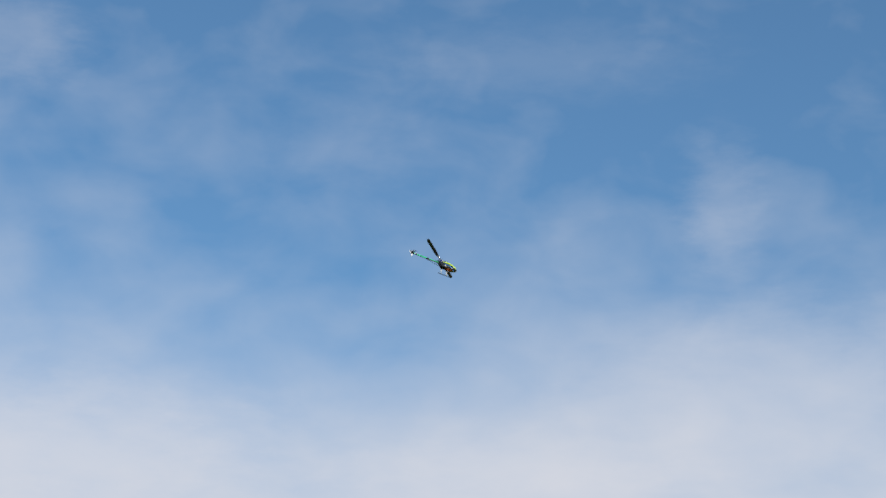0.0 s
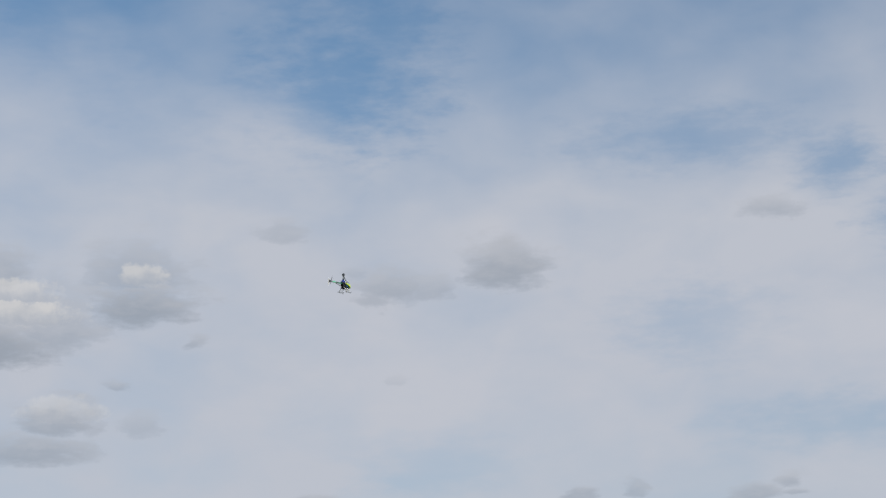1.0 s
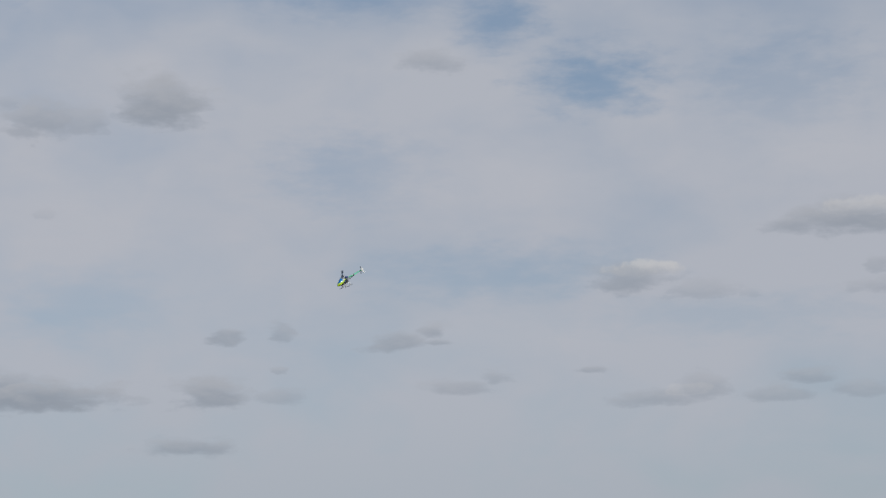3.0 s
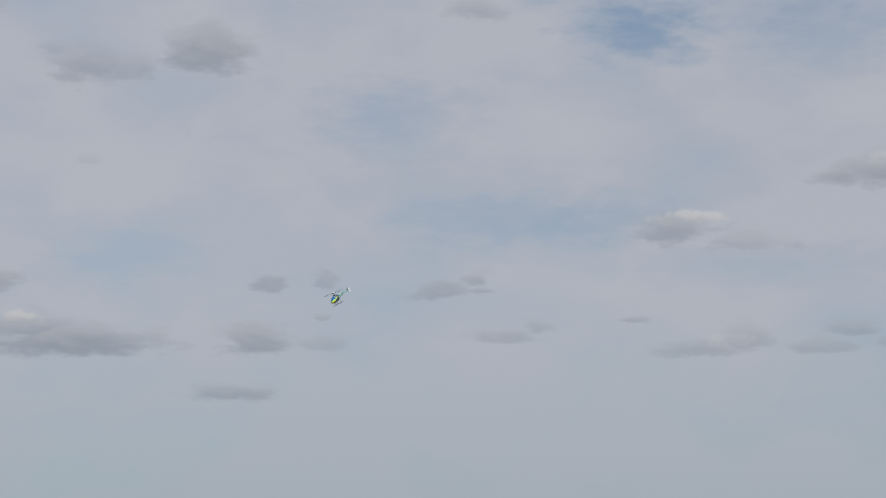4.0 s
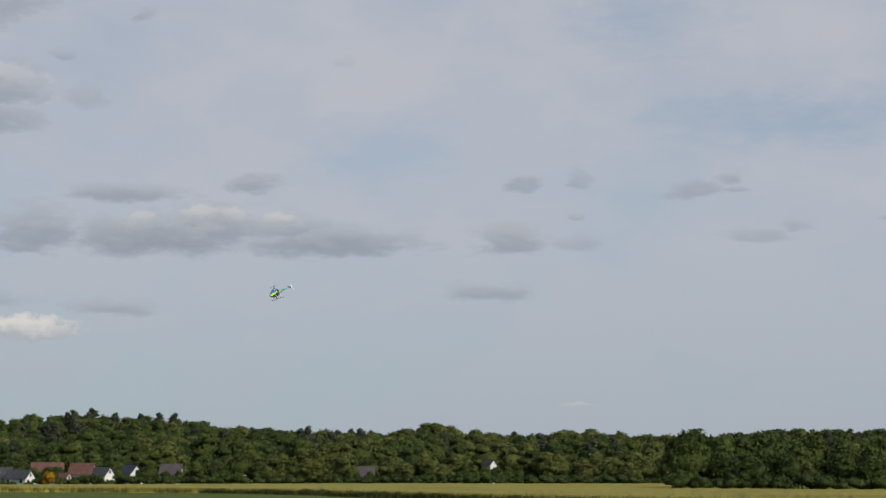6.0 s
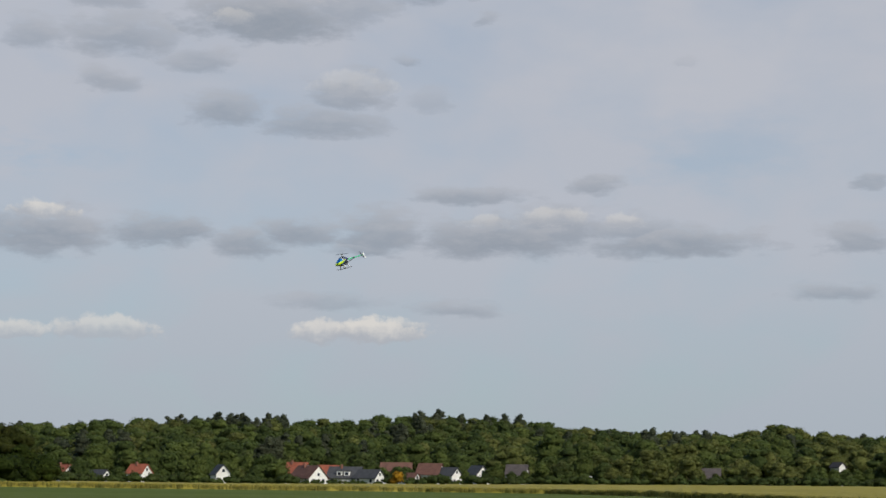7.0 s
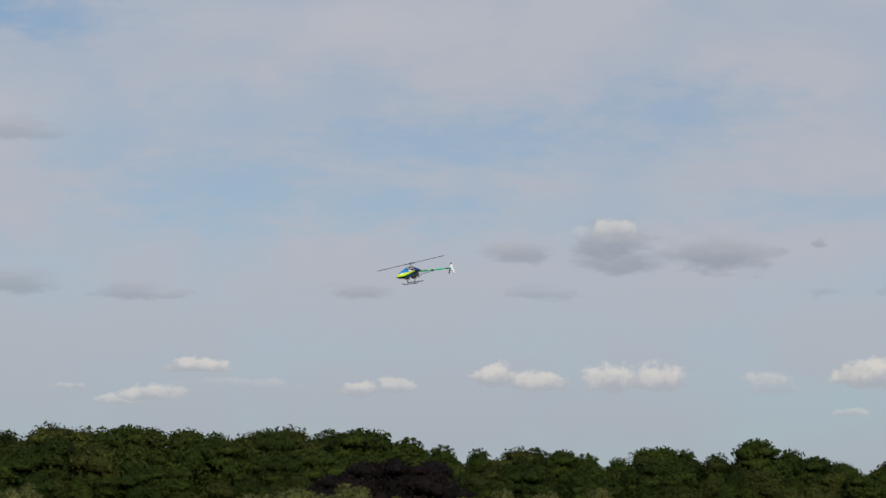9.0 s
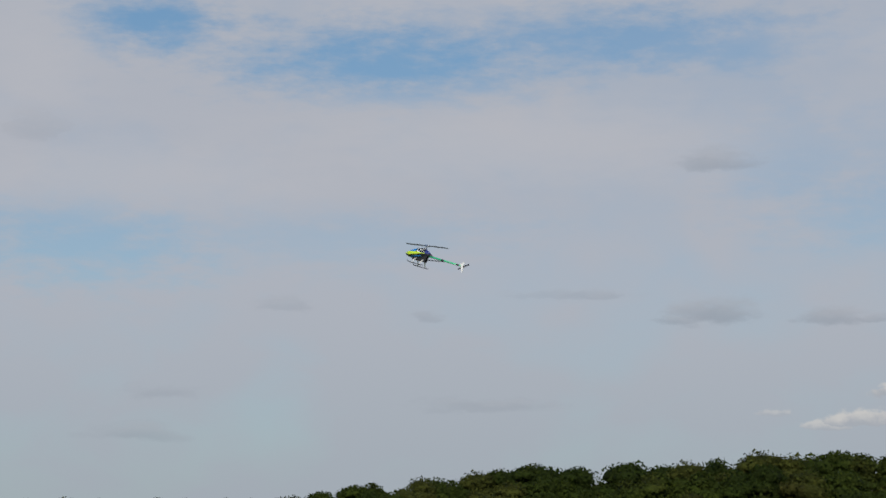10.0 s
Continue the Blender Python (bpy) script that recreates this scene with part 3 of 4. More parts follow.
def make_near_wood():
    rng = np.random.default_rng(11)
    names = ("broad-leaved tree with dense dark green crown at the wood edge", "round-crowned green tree in the wood beyond the grain",
             "tall leafy tree with a lobed mid-green crown", "spreading deciduous tree with uneven olive-green crown")
    kinds = [(tree_kind("tree", names[k], "tree", 20 + k, 15.0, w, 5000, 0.31, LEAF_WARM if k == 3 else LEAF, group="trees of the near wood"), 15.0) for k, w in enumerate((15.0, 13.0, 12.0, 16.0))]
    places = []
    az = 14.9
    while az < 63.5:
        for row in range(3):
            r = 326 + row * 17 + rng.uniform(-3, 3)
            a = az + row * 0.37 + rng.uniform(-0.25, 0.25)
            top = r * math.tan(radians(near_top(a))) + EYE[2]
            tall = top * (rng.uniform(1.02, 1.09) if row == 2 else rng.uniform(0.5, 0.72) if row == 0 else rng.uniform(0.72, 0.97))
            if row == 0 and 30.8 < a < 34.4:
                continue
            places.append((a, r, max(tall, 3.0), int(rng.integers(0, 4))))
        az += rng.uniform(0.62, 0.92)
    settle(kinds, places, rng)
    # undergrowth that closes the foot of the wood
    kinds = [(tree_kind("bush", "dense dark green bush under the wood edge", "bush", 46 + k, 5.0, 7.0, 1000, 0.2, LEAF, "bush", "undergrowth of the wood"), 5.0) for k in range(2)]
    settle(kinds, [(15.2 + k * 1.05 + rng.uniform(-0.2, 0.2), 319 + rng.uniform(-2, 2), rng.uniform(3.6, 5.6), k) for k in range(46)], rng)
    # copper beeches in the wood edge
    kinds = [(tree_kind("copper_beech", "copper beech with almost black purple foliage", "tree", 40, 9.0, 11.0, 2600, 0.24, LEAF_COPPER, group="copper beeches"), 9.0)]
    settle(kinds, [(a, 322, t, 0) for a, t in ((31.3, 11.0), (32.3, 11.2), (33.2, 10.8), (34.1, 8.6))], rng)
    # pale shrubs before the wood
    kinds = [(tree_kind("shrub", "pale grey-green shrub at the foot of the wood", "shrub", 50 + k, 6.5, 6.0, 1800, 0.2, LEAF_PALE, "bush", "pale shrubs"), 6.5) for k in range(2)]
    settle(kinds, [(26.5 + k * 0.62 + (5 if k > 16 else 0) + rng.uniform(-0.2, 0.2), 312 + rng.uniform(-3, 3), 6.6 + rng.uniform(-1.2, 1.6), k) for k in range(26)], rng)


make_near_wood()


def make_hill_wood():
    """The far wood on the hill: hundreds of crowns in one mesh, rank above rank."""
    rng = np.random.default_rng(5)
    bases = [crown_cloud(np.random.default_rng(60 + k), TREE, w, 640, 0.58, lobe_count=16, steps=1) for k, w in enumerate((14, 17, 13, 15.5, 18))]
    firs = [crown_cloud(np.random.default_rng(70 + k), TREE, 9.0, 520, 0.48, kind="conifer", steps=1) for k in range(3)]
    stands = ([], [], [], [])
    r = 772.0
    while r < HILL_FAR + 15:
        az = -26.0
        while az < 21:
            a = az + rng.uniform(-0.3, 0.3)
            rr = r + rng.uniform(-20, 20)
            clump = noise.noise(Vector((a * 0.45, rr * 0.02, 3.3)))
            fir = clump > 0.32 or (8.6 < a < 11.8 and r > 1150)
            olive = noise.noise(Vector((a * 0.6, rr * 0.015, 9.1))) + rng.normal(0, 0.15) > (0.30 if a > -1 else 0.02)
            src = firs[rng.integers(0, 3)] if fir else bases[rng.integers(0, 5)]
            s = rng.uniform(0.9, 1.12) * (1.1 if fir else 1.0)
            q = rng.uniform(0, math.tau)
            turn = np.array([[math.cos(q), -math.sin(q), 0], [math.sin(q), math.cos(q), 0], [0, 0, 1]])
            at = src[0] @ turn.T * s * np.array((1, 1, rng.uniform(0.9, 1.08))) + np.array(flat(a, rr, ground_height(a, rr)))
            if not (-7.3 < a < -5.7 and rr < 795):
                stands[0 if fir else 1 if olive else int(rng.integers(2, 4))].append((at, src[1], src[2]))
            az += math.degrees(9.6 / r) * rng.uniform(0.7, 1.4)
        r += 35
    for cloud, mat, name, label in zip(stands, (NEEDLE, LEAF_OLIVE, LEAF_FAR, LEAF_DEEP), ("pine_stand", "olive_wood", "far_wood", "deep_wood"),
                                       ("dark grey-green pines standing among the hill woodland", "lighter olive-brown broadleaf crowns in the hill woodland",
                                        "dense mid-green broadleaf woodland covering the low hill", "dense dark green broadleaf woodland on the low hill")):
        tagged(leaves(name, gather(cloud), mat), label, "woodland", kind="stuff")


make_hill_wood()


def make_village_trees():
    rng = np.random.default_rng(17)
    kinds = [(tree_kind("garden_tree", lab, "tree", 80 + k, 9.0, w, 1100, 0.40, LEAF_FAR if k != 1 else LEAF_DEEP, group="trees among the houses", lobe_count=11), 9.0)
             for k, (w, lab) in enumerate(((10.0, "garden tree with rounded mid-green crown beside the houses"), (12.0, "broad dark green garden tree at the field edge"), (7.5, "slender leafy tree between village houses")))]
    places = []
    gaps = (14.5, 13.5, 12.45, 10.3, 8.15, 7.75, 7.4, 7.0, 6.6, 6.2, 5.25, 4.5, 4.1, 3.4, 2.35, -2.8)
    az = -11.0
    while az < 15.5:
        free = all(abs(az - g) > 0.24 for g in gaps)
        if free and az > -0.5:
            places.append((az, 706 + rng.uniform(-6, 6), rng.uniform(4.5, 9) if az > 2 else rng.uniform(7, 12), int(rng.integers(0, 3))))
        places.append((az + 0.3, 757 + rng.uniform(-3, 3), rng.uniform(8.5, 12.5) if abs(az + 6.7) > 0.9 else 4.5, int(rng.integers(0, 3))))
        az += rng.uniform(0.38, 0.7)
    places += [(a, r, h, k % 3) for k, (a, r, h) in enumerate(((2.15, 716, 5.2), (2.5, 713, 5.0), (2.8, 716, 6), (5.95, 724, 6.2), (5.35, 733, 6.6), (-2.6, 716, 4.4), (-2.95, 714, 4.6), (3.1, 716, 6), (-5.75, 744, 7.0), (-6.05, 746, 6.5), (-6.35, 747, 6.5), (-6.65, 750, 6.8), (-6.95, 752, 7.0), (-7.3, 753, 7.6), (-5.5, 750, 8.0), (8.75, 716, 7.5), (9.3, 716, 7), (3.75, 716, 5.5)))]
    az = -11.4
    while az > -26:
        for row in range(3):
            r = 400 + row * 16 + rng.uniform(-3, 3)
            top = r * math.tan(radians(1.32 + 0.12 * math.sin(az * 2.1))) + EYE[2]
            places.append((az + rng.uniform(-0.3, 0.3), r, top * (1 if row == 2 else rng.uniform(0.6, 0.9)), int(rng.integers(0, 3))))
        az -= rng.uniform(0.7, 1.0)
    settle(kinds, places, rng)
    kinds = [(tree_kind("golden_shrub", "golden yellow shrub in front of the houses", "shrub", 90, 4.5, 5.5, 400, 0.25, LEAF_GOLD, "bush"), 4.5)]
    settle(kinds, [(5.57, 691, 5.0, 0)], rng)
    kinds = [(tree_kind("hedge_bush", "low dark green bush along the field edge", "shrub", 95 + k, 3.0, 5.5, 250, 0.25, LEAF_DEEP, "bush", "bushes along the field edge"), 3.0) for k in range(2)]
    settle(kinds, [(a + rng.uniform(-0.12, 0.12), 697 + rng.uniform(-2, 2), rng.uniform(1.7, 2.5) if 5.9 < a < 8.3 else rng.uniform(2.4, 4.8), k)
                   for k, a in enumerate(np.arange(-10.5, 15.0, 0.19))]
           + [(a + rng.uniform(-0.12, 0.12), 391 + rng.uniform(-2, 2), rng.uniform(2.6, 4.6), k) for k, a in enumerate(np.arange(-26.0, -10.9, 0.36))], rng)
    kinds = [(tree_kind("olive_tree", "light olive-green tree on the slope edge", "tree", 120 + k, 9.0, 11.0, 1100, 0.40, LEAF_OLIVE, group="light trees at the slope", lobe_count=11), 9.0) for k in range(2)]
    settle(kinds, [(a + rng.uniform(-0.3, 0.3), 702 + 25 * (k % 3) + rng.uniform(-5, 5), rng.uniform(6, 9) + 2.2 * (k % 3), k) for k, a in enumerate(np.arange(-11.0, 1.5, 0.4)) if abs(a + 2.78) > 0.5 and abs(a + 6.5) > 1.0], rng)


make_village_trees()


# ---------------------------------------------------------------- houses
def tiles_build(colour):
    def build(n):
        at = n.add("ShaderNodeTexCoord").outputs["Object"]
        rows = n.add("ShaderNodeTexWave", wave_type="BANDS", bands_direction="Z")
        n.put(rows.inputs["Vector"], at)
        rows.inputs["Scale"].default_value = 1.1
        worn = n.noise(at, 0.7, 4, 0.6)
        c = n.mix(n.ramp(worn, 0.3, 0.7), tuple(v * 0.65 for v in colour), colour)
        return surface(n, c, 0.75, 0, rows.outputs[1], 0.04)
    return build


ROOF_RED = material("red_roof_tiles", tiles_build((0.36, 0.10, 0.05)))
ROOF_BROWN = material("brown_roof_tiles", tiles_build((0.165, 0.075, 0.052)))
ROOF_FADED = material("faded_brown_roof", tiles_build((0.095, 0.076, 0.070)))
ROOF_GREY = material("slate_roof", tiles_build((0.068, 0.068, 0.072)))
RENDER_WHITE = plain("white_wall_render", (0.80, 0.78, 0.73), 0.85, 0, 0.8, 0.1)
DARK_GLASS = plain("window_glass", (0.03, 0.035, 0.045), 0.08, 0, 1.0, 0.3)
FRAME_WHITE = plain("window_frame_paint", (0.8, 0.8, 0.78), 0.4, 0, 3, 0.08)
BRICK_RED = plain("chimney_brick", (0.30, 0.13, 0.09), 0.9, 0, 2, 0.4)


def window(parent, x, y, z, w, h, turn):
    """A window on a wall at (x, y, z), facing along turn degrees about z."""
    m = pose(x, y, z, 0, 0, turn)
    bm = bmesh.new()
    for lo, hi in (((-w / 2, -0.05, 0), (-w / 2 + 0.09, 0.05, h)), ((w / 2 - 0.09, -0.05, 0), (w / 2, 0.05, h)), ((-w / 2 + 0.09, -0.05, 0), (w / 2 - 0.09, 0.05, 0.09)), ((-w / 2 + 0.09, -0.05, h - 0.09), (w / 2 - 0.09, 0.05, h))):
        box(bm, lo, hi)
    bm.transform(m)
    f = part("window", bm, FRAME_WHITE, parent)
    bm = box(bmesh.new(), (-w / 2 + 0.09, -0.03, 0.09), (w / 2 - 0.09, 0.01, h - 0.09))
    bm.transform(m)
    part("pane", bm, DARK_GLASS, f)


def house(label, az, r, turn, width, length, eaves, roof, pitch=45.0, chimney=True, dormers=0, windows=True):
    """A gabled house. Its white gable looks along turn degrees, counted like an azimuth; width is across the gable."""
    root = new("house")
    tagged(root, label, "house", "village houses")
    root.matrix_basis = Matrix.Translation(flat(az, r, ground_height(az, r))) @ Matrix.Rotation(radians(turn), 4, "Z")
    ridge = eaves + width / 2 * math.tan(radians(pitch))
    w, l = width / 2, length / 2
    bm = bmesh.new()
    ends = [[bm.verts.new((x, y, z)) for x, z in ((-w, -0.3), (w, -0.3), (w, eaves), (0, ridge), (-w, eaves))] for y in (l, -l)]
    bm.faces.new(ends[0][::-1])
    bm.faces.new(ends[1])
    for k in range(5):
        bm.faces.new((ends[0][k], ends[0][(k + 1) % 5], ends[1][(k + 1) % 5], ends[1][k]))
    wall = part("wall", bm, RENDER_WHITE, root)
    over, thick = 0.45, 0.22
    slope = math.tan(radians(pitch))
    bm = bmesh.new()
    for s in (-1, 1):
        profile = ((0, ridge + 0.02), (s * (w + over), eaves - over * slope + 0.02), (s * (w + over), eaves - over * slope + 0.02 + thick), (0, ridge + 0.02 + thick))
        a = [bm.verts.new((x, l + over, z)) for x, z in profile]
        b = [bm.verts.new((x, -l - over, z)) for x, z in profile]
        for q in (a, b[::-1]):
            bm.faces.new(q)
        for k in range(4):
            bm.faces.new((a[k], b[k], b[(k + 1) % 4], a[(k + 1) % 4]))
    bmesh.ops.recalc_face_normals(bm, faces=bm.faces)
    part("roof", bm, roof, root)
    if chimney:
        bm = box(bmesh.new(), (0.3, -l * 0.3, ridge - 0.6), (0.95, -l * 0.3 + 0.7, ridge + 0.9), 0.03)
        part("chimney", bm, BRICK_RED, root)
    if windows:
        window(root, 0, l + 0.02, eaves + 0.5, 1.1, 1.2, 0)
    for x in (-w * 0.5, w * 0.5) if windows else ():
        window(root, x, l + 0.02, 0.9, 1.3, 1.3, 0)
    for k in range(max(2, int(length / 4))):
        window(root, w + 0.02, -l + 1.8 + k * (length - 3.6) / max(1, int(length / 4) - 1), 0.9, 1.2, 1.3, -90)
    for k in range(dormers):
        y = (k - (dormers - 1) / 2) * 2.6
        z = eaves + 0.5
        x = w - (z - eaves) / slope
        bm = box(bmesh.new(), (x - 2.2, y - 0.95, z - 0.3), (x + 0.15, y + 0.95, z + 1.7))
        part("dormer", bm, RENDER_WHITE, root)
        bm = box(bmesh.new(), (x - 2.6, y - 1.15, z + 1.7), (x + 0.4, y + 1.15, z + 1.88), 0.03)
        part("dormer_roof", bm, roof, root)
        window(root, x + 0.17, y, z + 0.2, 1.3, 1.2, -90)
    return root


def make_mast(az, r, top):
    """A thin radio mast with short arms, rising out of the wood."""
    root = new("radio_mast")
    tagged(root, "thin dark radio mast with antennas above the trees", "mast")
    root.matrix_basis = Matrix.Translation(flat(az, r, ground_height(az, r)))
    high = r * math.tan(radians(top)) + EYE[2] - ground_height(az, r)
    part("pole", tube(bmesh.new(), [(0, 0, -0.5), (0, 0, high * 0.7), (0, 0, high)], [0.55, 0.35, 0.28], 10), GREY_STEEL, root)
    for k, z in enumerate((0.80, 0.84, 0.88)):
        a = k * 2.1
        for q in (0, 2.09, 4.19):
            d = Vector((math.cos(a + q), math.sin(a + q), 0))
            bm = tube(bmesh.new(), [d * 0.2 + Vector((0, 0, high * z)), d * 1.4 + Vector((0, 0, high * z))], 0.08, 6)
            arm = part("arm", bm, GREY_STEEL, root)
            p = d * 1.5 + Vector((0, 0, high * z))
            part("antenna", box(bmesh.new(), p - Vector((0.2, 0.2, 0.8)), p + Vector((0.2, 0.2, 0.9)), 0.05), GREY_STEEL, arm)


GREY_STEEL = plain("weathered_grey_steel", (0.10, 0.11, 0.12), 0.6, 0.3, 2, 0.3)
make_mast(-21.2, 900, 2.05)

# turn: 190 shows the gable square to the viewer, more turns it to the east
house("white-gabled house under a steep red-brown tiled roof", 7.95, 722, 222, 7.6, 12, 2.5, ROOF_BROWN, 46)
house("house with bright red tiled roof behind the gabled one", 8.3, 738, 250, 8.0, 9, 3.6, ROOF_RED, 45)
house("small house with red tiled roof among garden trees", 7.42, 748, 265, 7.0, 7, 3.6, ROOF_RED, 42, False)
house("white house with grey slate roof and white dormers", 6.95, 732, 262, 8.5, 11, 2.6, ROOF_GREY, 40, dormers=2)
house("small white-gabled house with dark grey roof", 6.32, 722, 238, 5.2, 9, 2.6, ROOF_GREY, 45, False)
house("long house with weathered brown tiled roof among trees", 5.6, 750, 275, 8.0, 10.5, 4.2, ROOF_BROWN, 42, False)
house("white-walled cottage with brown roof half hidden by trees", 5.25, 716, 235, 5.0, 7, 1.8, ROOF_BROWN, 43, False)
house("brown-roofed white house standing among trees", 4.68, 742, 255, 7.0, 8, 4.0, ROOF_BROWN, 45, False)
house("grey-roofed house with small white gable", 4.2, 738, 232, 5.0, 8, 3.6, ROOF_GREY, 45, False)
house("white gable of a small house between dark trees", 3.42, 726, 212, 5.2, 8, 3.6, ROOF_GREY, 50, False)
house("grey-roofed house deep in the trees", 2.35, 748, 262, 6.5, 7, 4.0, ROOF_FADED, 45, False)
house("small white garden shed at the field edge", 0.44, 700, 205, 2.2, 3, 1.6, ROOF_GREY, 35, False)
house("house with a faded brown roof in the wood edge", -2.75, 740, 265, 7.0, 8, 3.0, ROOF_FADED, 42, False)
house("tall white gable peering out of the wood on the slope", -6.15, 768, 205, 2.6, 6, 7.3, ROOF_FADED, 48, False, windows=False)
house("white house with red tiled roof and sunlit gable", 14.45, 730, 228, 5.6, 8, 2.8, ROOF_RED, 48)
house("grey-roofed cottage with white gable in the trees", 13.5, 722, 232, 5.2, 8, 1.6, ROOF_GREY, 46, False)
house("white house with red roof between round green trees", 12.45, 730, 245, 5.8, 6.5, 3.6, ROOF_RED, 44)
house("small white house glimpsed between trees", 11.28, 720, 205, 2.6, 4, 2.6, ROOF_GREY, 40, False)
house("white-gabled house with dark roof between trees", 10.3, 728, 205, 5.0, 8, 3.6, ROOF_GREY, 50, False)


# ---------------------------------------------------------------- the model helicopter
def paint_build(n):
    """Canopy paint: neon yellow with blue and black sweeps."""
    at = n.add("ShaderNodeTexCoord").outputs["Object"]
    sep = n.add("ShaderNodeSeparateXYZ")
    n.put(sep.inputs[0], at)
    x, y, z = sep.outputs
    yellow, blue, black, white, violet = (0.56, 0.78, 0.03), (0.02, 0.22, 0.60), (0.010, 0.012, 0.018), (0.80, 0.82, 0.83), (0.03, 0.04, 0.22)
    rise = n.math("ADD", z, n.math("MULTIPLY", x, 0.20))
    mid = n.math("LESS_THAN", x, 0.15)
    top = n.mix(mid, blue, black)
    marks = n.noise(n.vec("MULTIPLY", at, (1, 0.1, 1.2)), 30, 1, 0.4)
    top = n.mix(n.math("MULTIPLY", n.math("GREATER_THAN", marks, 0.56), n.math("COMPARE", x, 0.05, 0.09)), top, white)
    top = n.mix(n.math("LESS_THAN", x, -0.05), top, violet)
    # a yellow swoosh runs from the whole nose, narrowing, to the boom; the belly is black
    c = n.mix(n.math("LESS_THAN", rise, n.math("MULTIPLY_ADD", x, 0.10, 0.016)), top, yellow)
    c = n.mix(n.math("LESS_THAN", rise, n.math("MULTIPLY_ADD", x, -0.11, -0.001)), c, black)
    belly = n.math("LESS_THAN", z, n.math("MULTIPLY_ADD", x, 0.05, -0.098))
    c = n.mix(belly, c, black)
    pin = n.math("COMPARE", rise, n.math("MULTIPLY_ADD", x, -0.10, -0.045), 0.006)
    c = n.mix(n.math("MULTIPLY", pin, n.math("GREATER_THAN", x, 0.0)), c, blue)
    return surface(n, c, 0.25, 0, coat=0.6)


def boom_build(n):
    at = n.add("ShaderNodeTexCoord").outputs["Object"]
    sep = n.add("ShaderNodeSeparateXYZ")
    n.put(sep.inputs[0], at)
    ring = n.math("PINGPONG", n.math("ADD", sep.outputs[0], 0.12), 0.19)
    c = n.mix(n.math("LESS_THAN", ring, 0.032), (0.04, 0.60, 0.27), (0.015, 0.015, 0.018))
    return surface(n, c, 0.3, 0, coat=0.3)


CANOPY, BOOM = material("canopy_paint", paint_build), material("boom_paint", boom_build)
CARBON = plain("carbon_fibre", (0.014, 0.014, 0.017), 0.55, 0, 120, 0.4)
STEEL = plain("machined_metal", (0.60, 0.60, 0.62), 0.3, 1.0, 60, 0.2)
WHITE_GEAR = plain("white_plastic", (0.80, 0.80, 0.80), 0.4, 0, 30, 0.08)
BLADE = plain("dark_rotor_blade", (0.020, 0.021, 0.025), 0.45, 0, 20, 0.3)
ORANGE = plain("orange_battery_wrap", (0.55, 0.10, 0.02), 0.5, 0, 30, 0.3)


def loft(bm, sections, sides=20):
    """A smooth body through oval sections (x, z centre, half width, half height)."""
    rings = []
    for x, zc, w, h in sections:
        rings.append([bm.verts.new((x, w * math.cos(a * math.tau / sides), zc + h * math.sin(a * math.tau / sides))) for a in range(sides)])
    for a, b in zip(rings, rings[1:]):
        for k in range(sides):
            bm.faces.new((a[k], a[(k + 1) % sides], b[(k + 1) % sides], b[k])).smooth = True
    bm.faces.new(rings[0])
    bm.faces.new(rings[-1][::-1])
    bmesh.ops.recalc_face_normals(bm, faces=bm.faces)
    return bm


def blade(bm, root, tip, chord, thick, up=0.0):
    """A rotor blade along +x, with a rounded tip and an airfoil-like section."""
    stations = []
    for u in (0, 0.08, 0.16, 0.5, 0.9, 0.97, 1.0):
        c = chord * (0.45 if u == 0 else 0.8 if u < 0.1 else 1.0 if u < 0.95 else 0.8 if u < 0.99 else 0.35)
        x = root + (tip - root) * u
        stations.append([bm.verts.new((x, c * a, up + thick * b)) for a, b in ((0.42, 0), (0.25, 0.5), (-0.1, 0.35), (-0.58, 0), (-0.1, -0.25), (0.25, -0.4))])
    for a, b in zip(stations, stations[1:]):
        for k in range(6):
            bm.faces.new((a[k], a[(k + 1) % 6], b[(k + 1) % 6], b[k])).smooth = True
    bm.faces.new(stations[0])
    bm.faces.new(stations[-1][::-1])
    bmesh.ops.recalc_face_normals(bm, faces=bm.faces)
    return bm


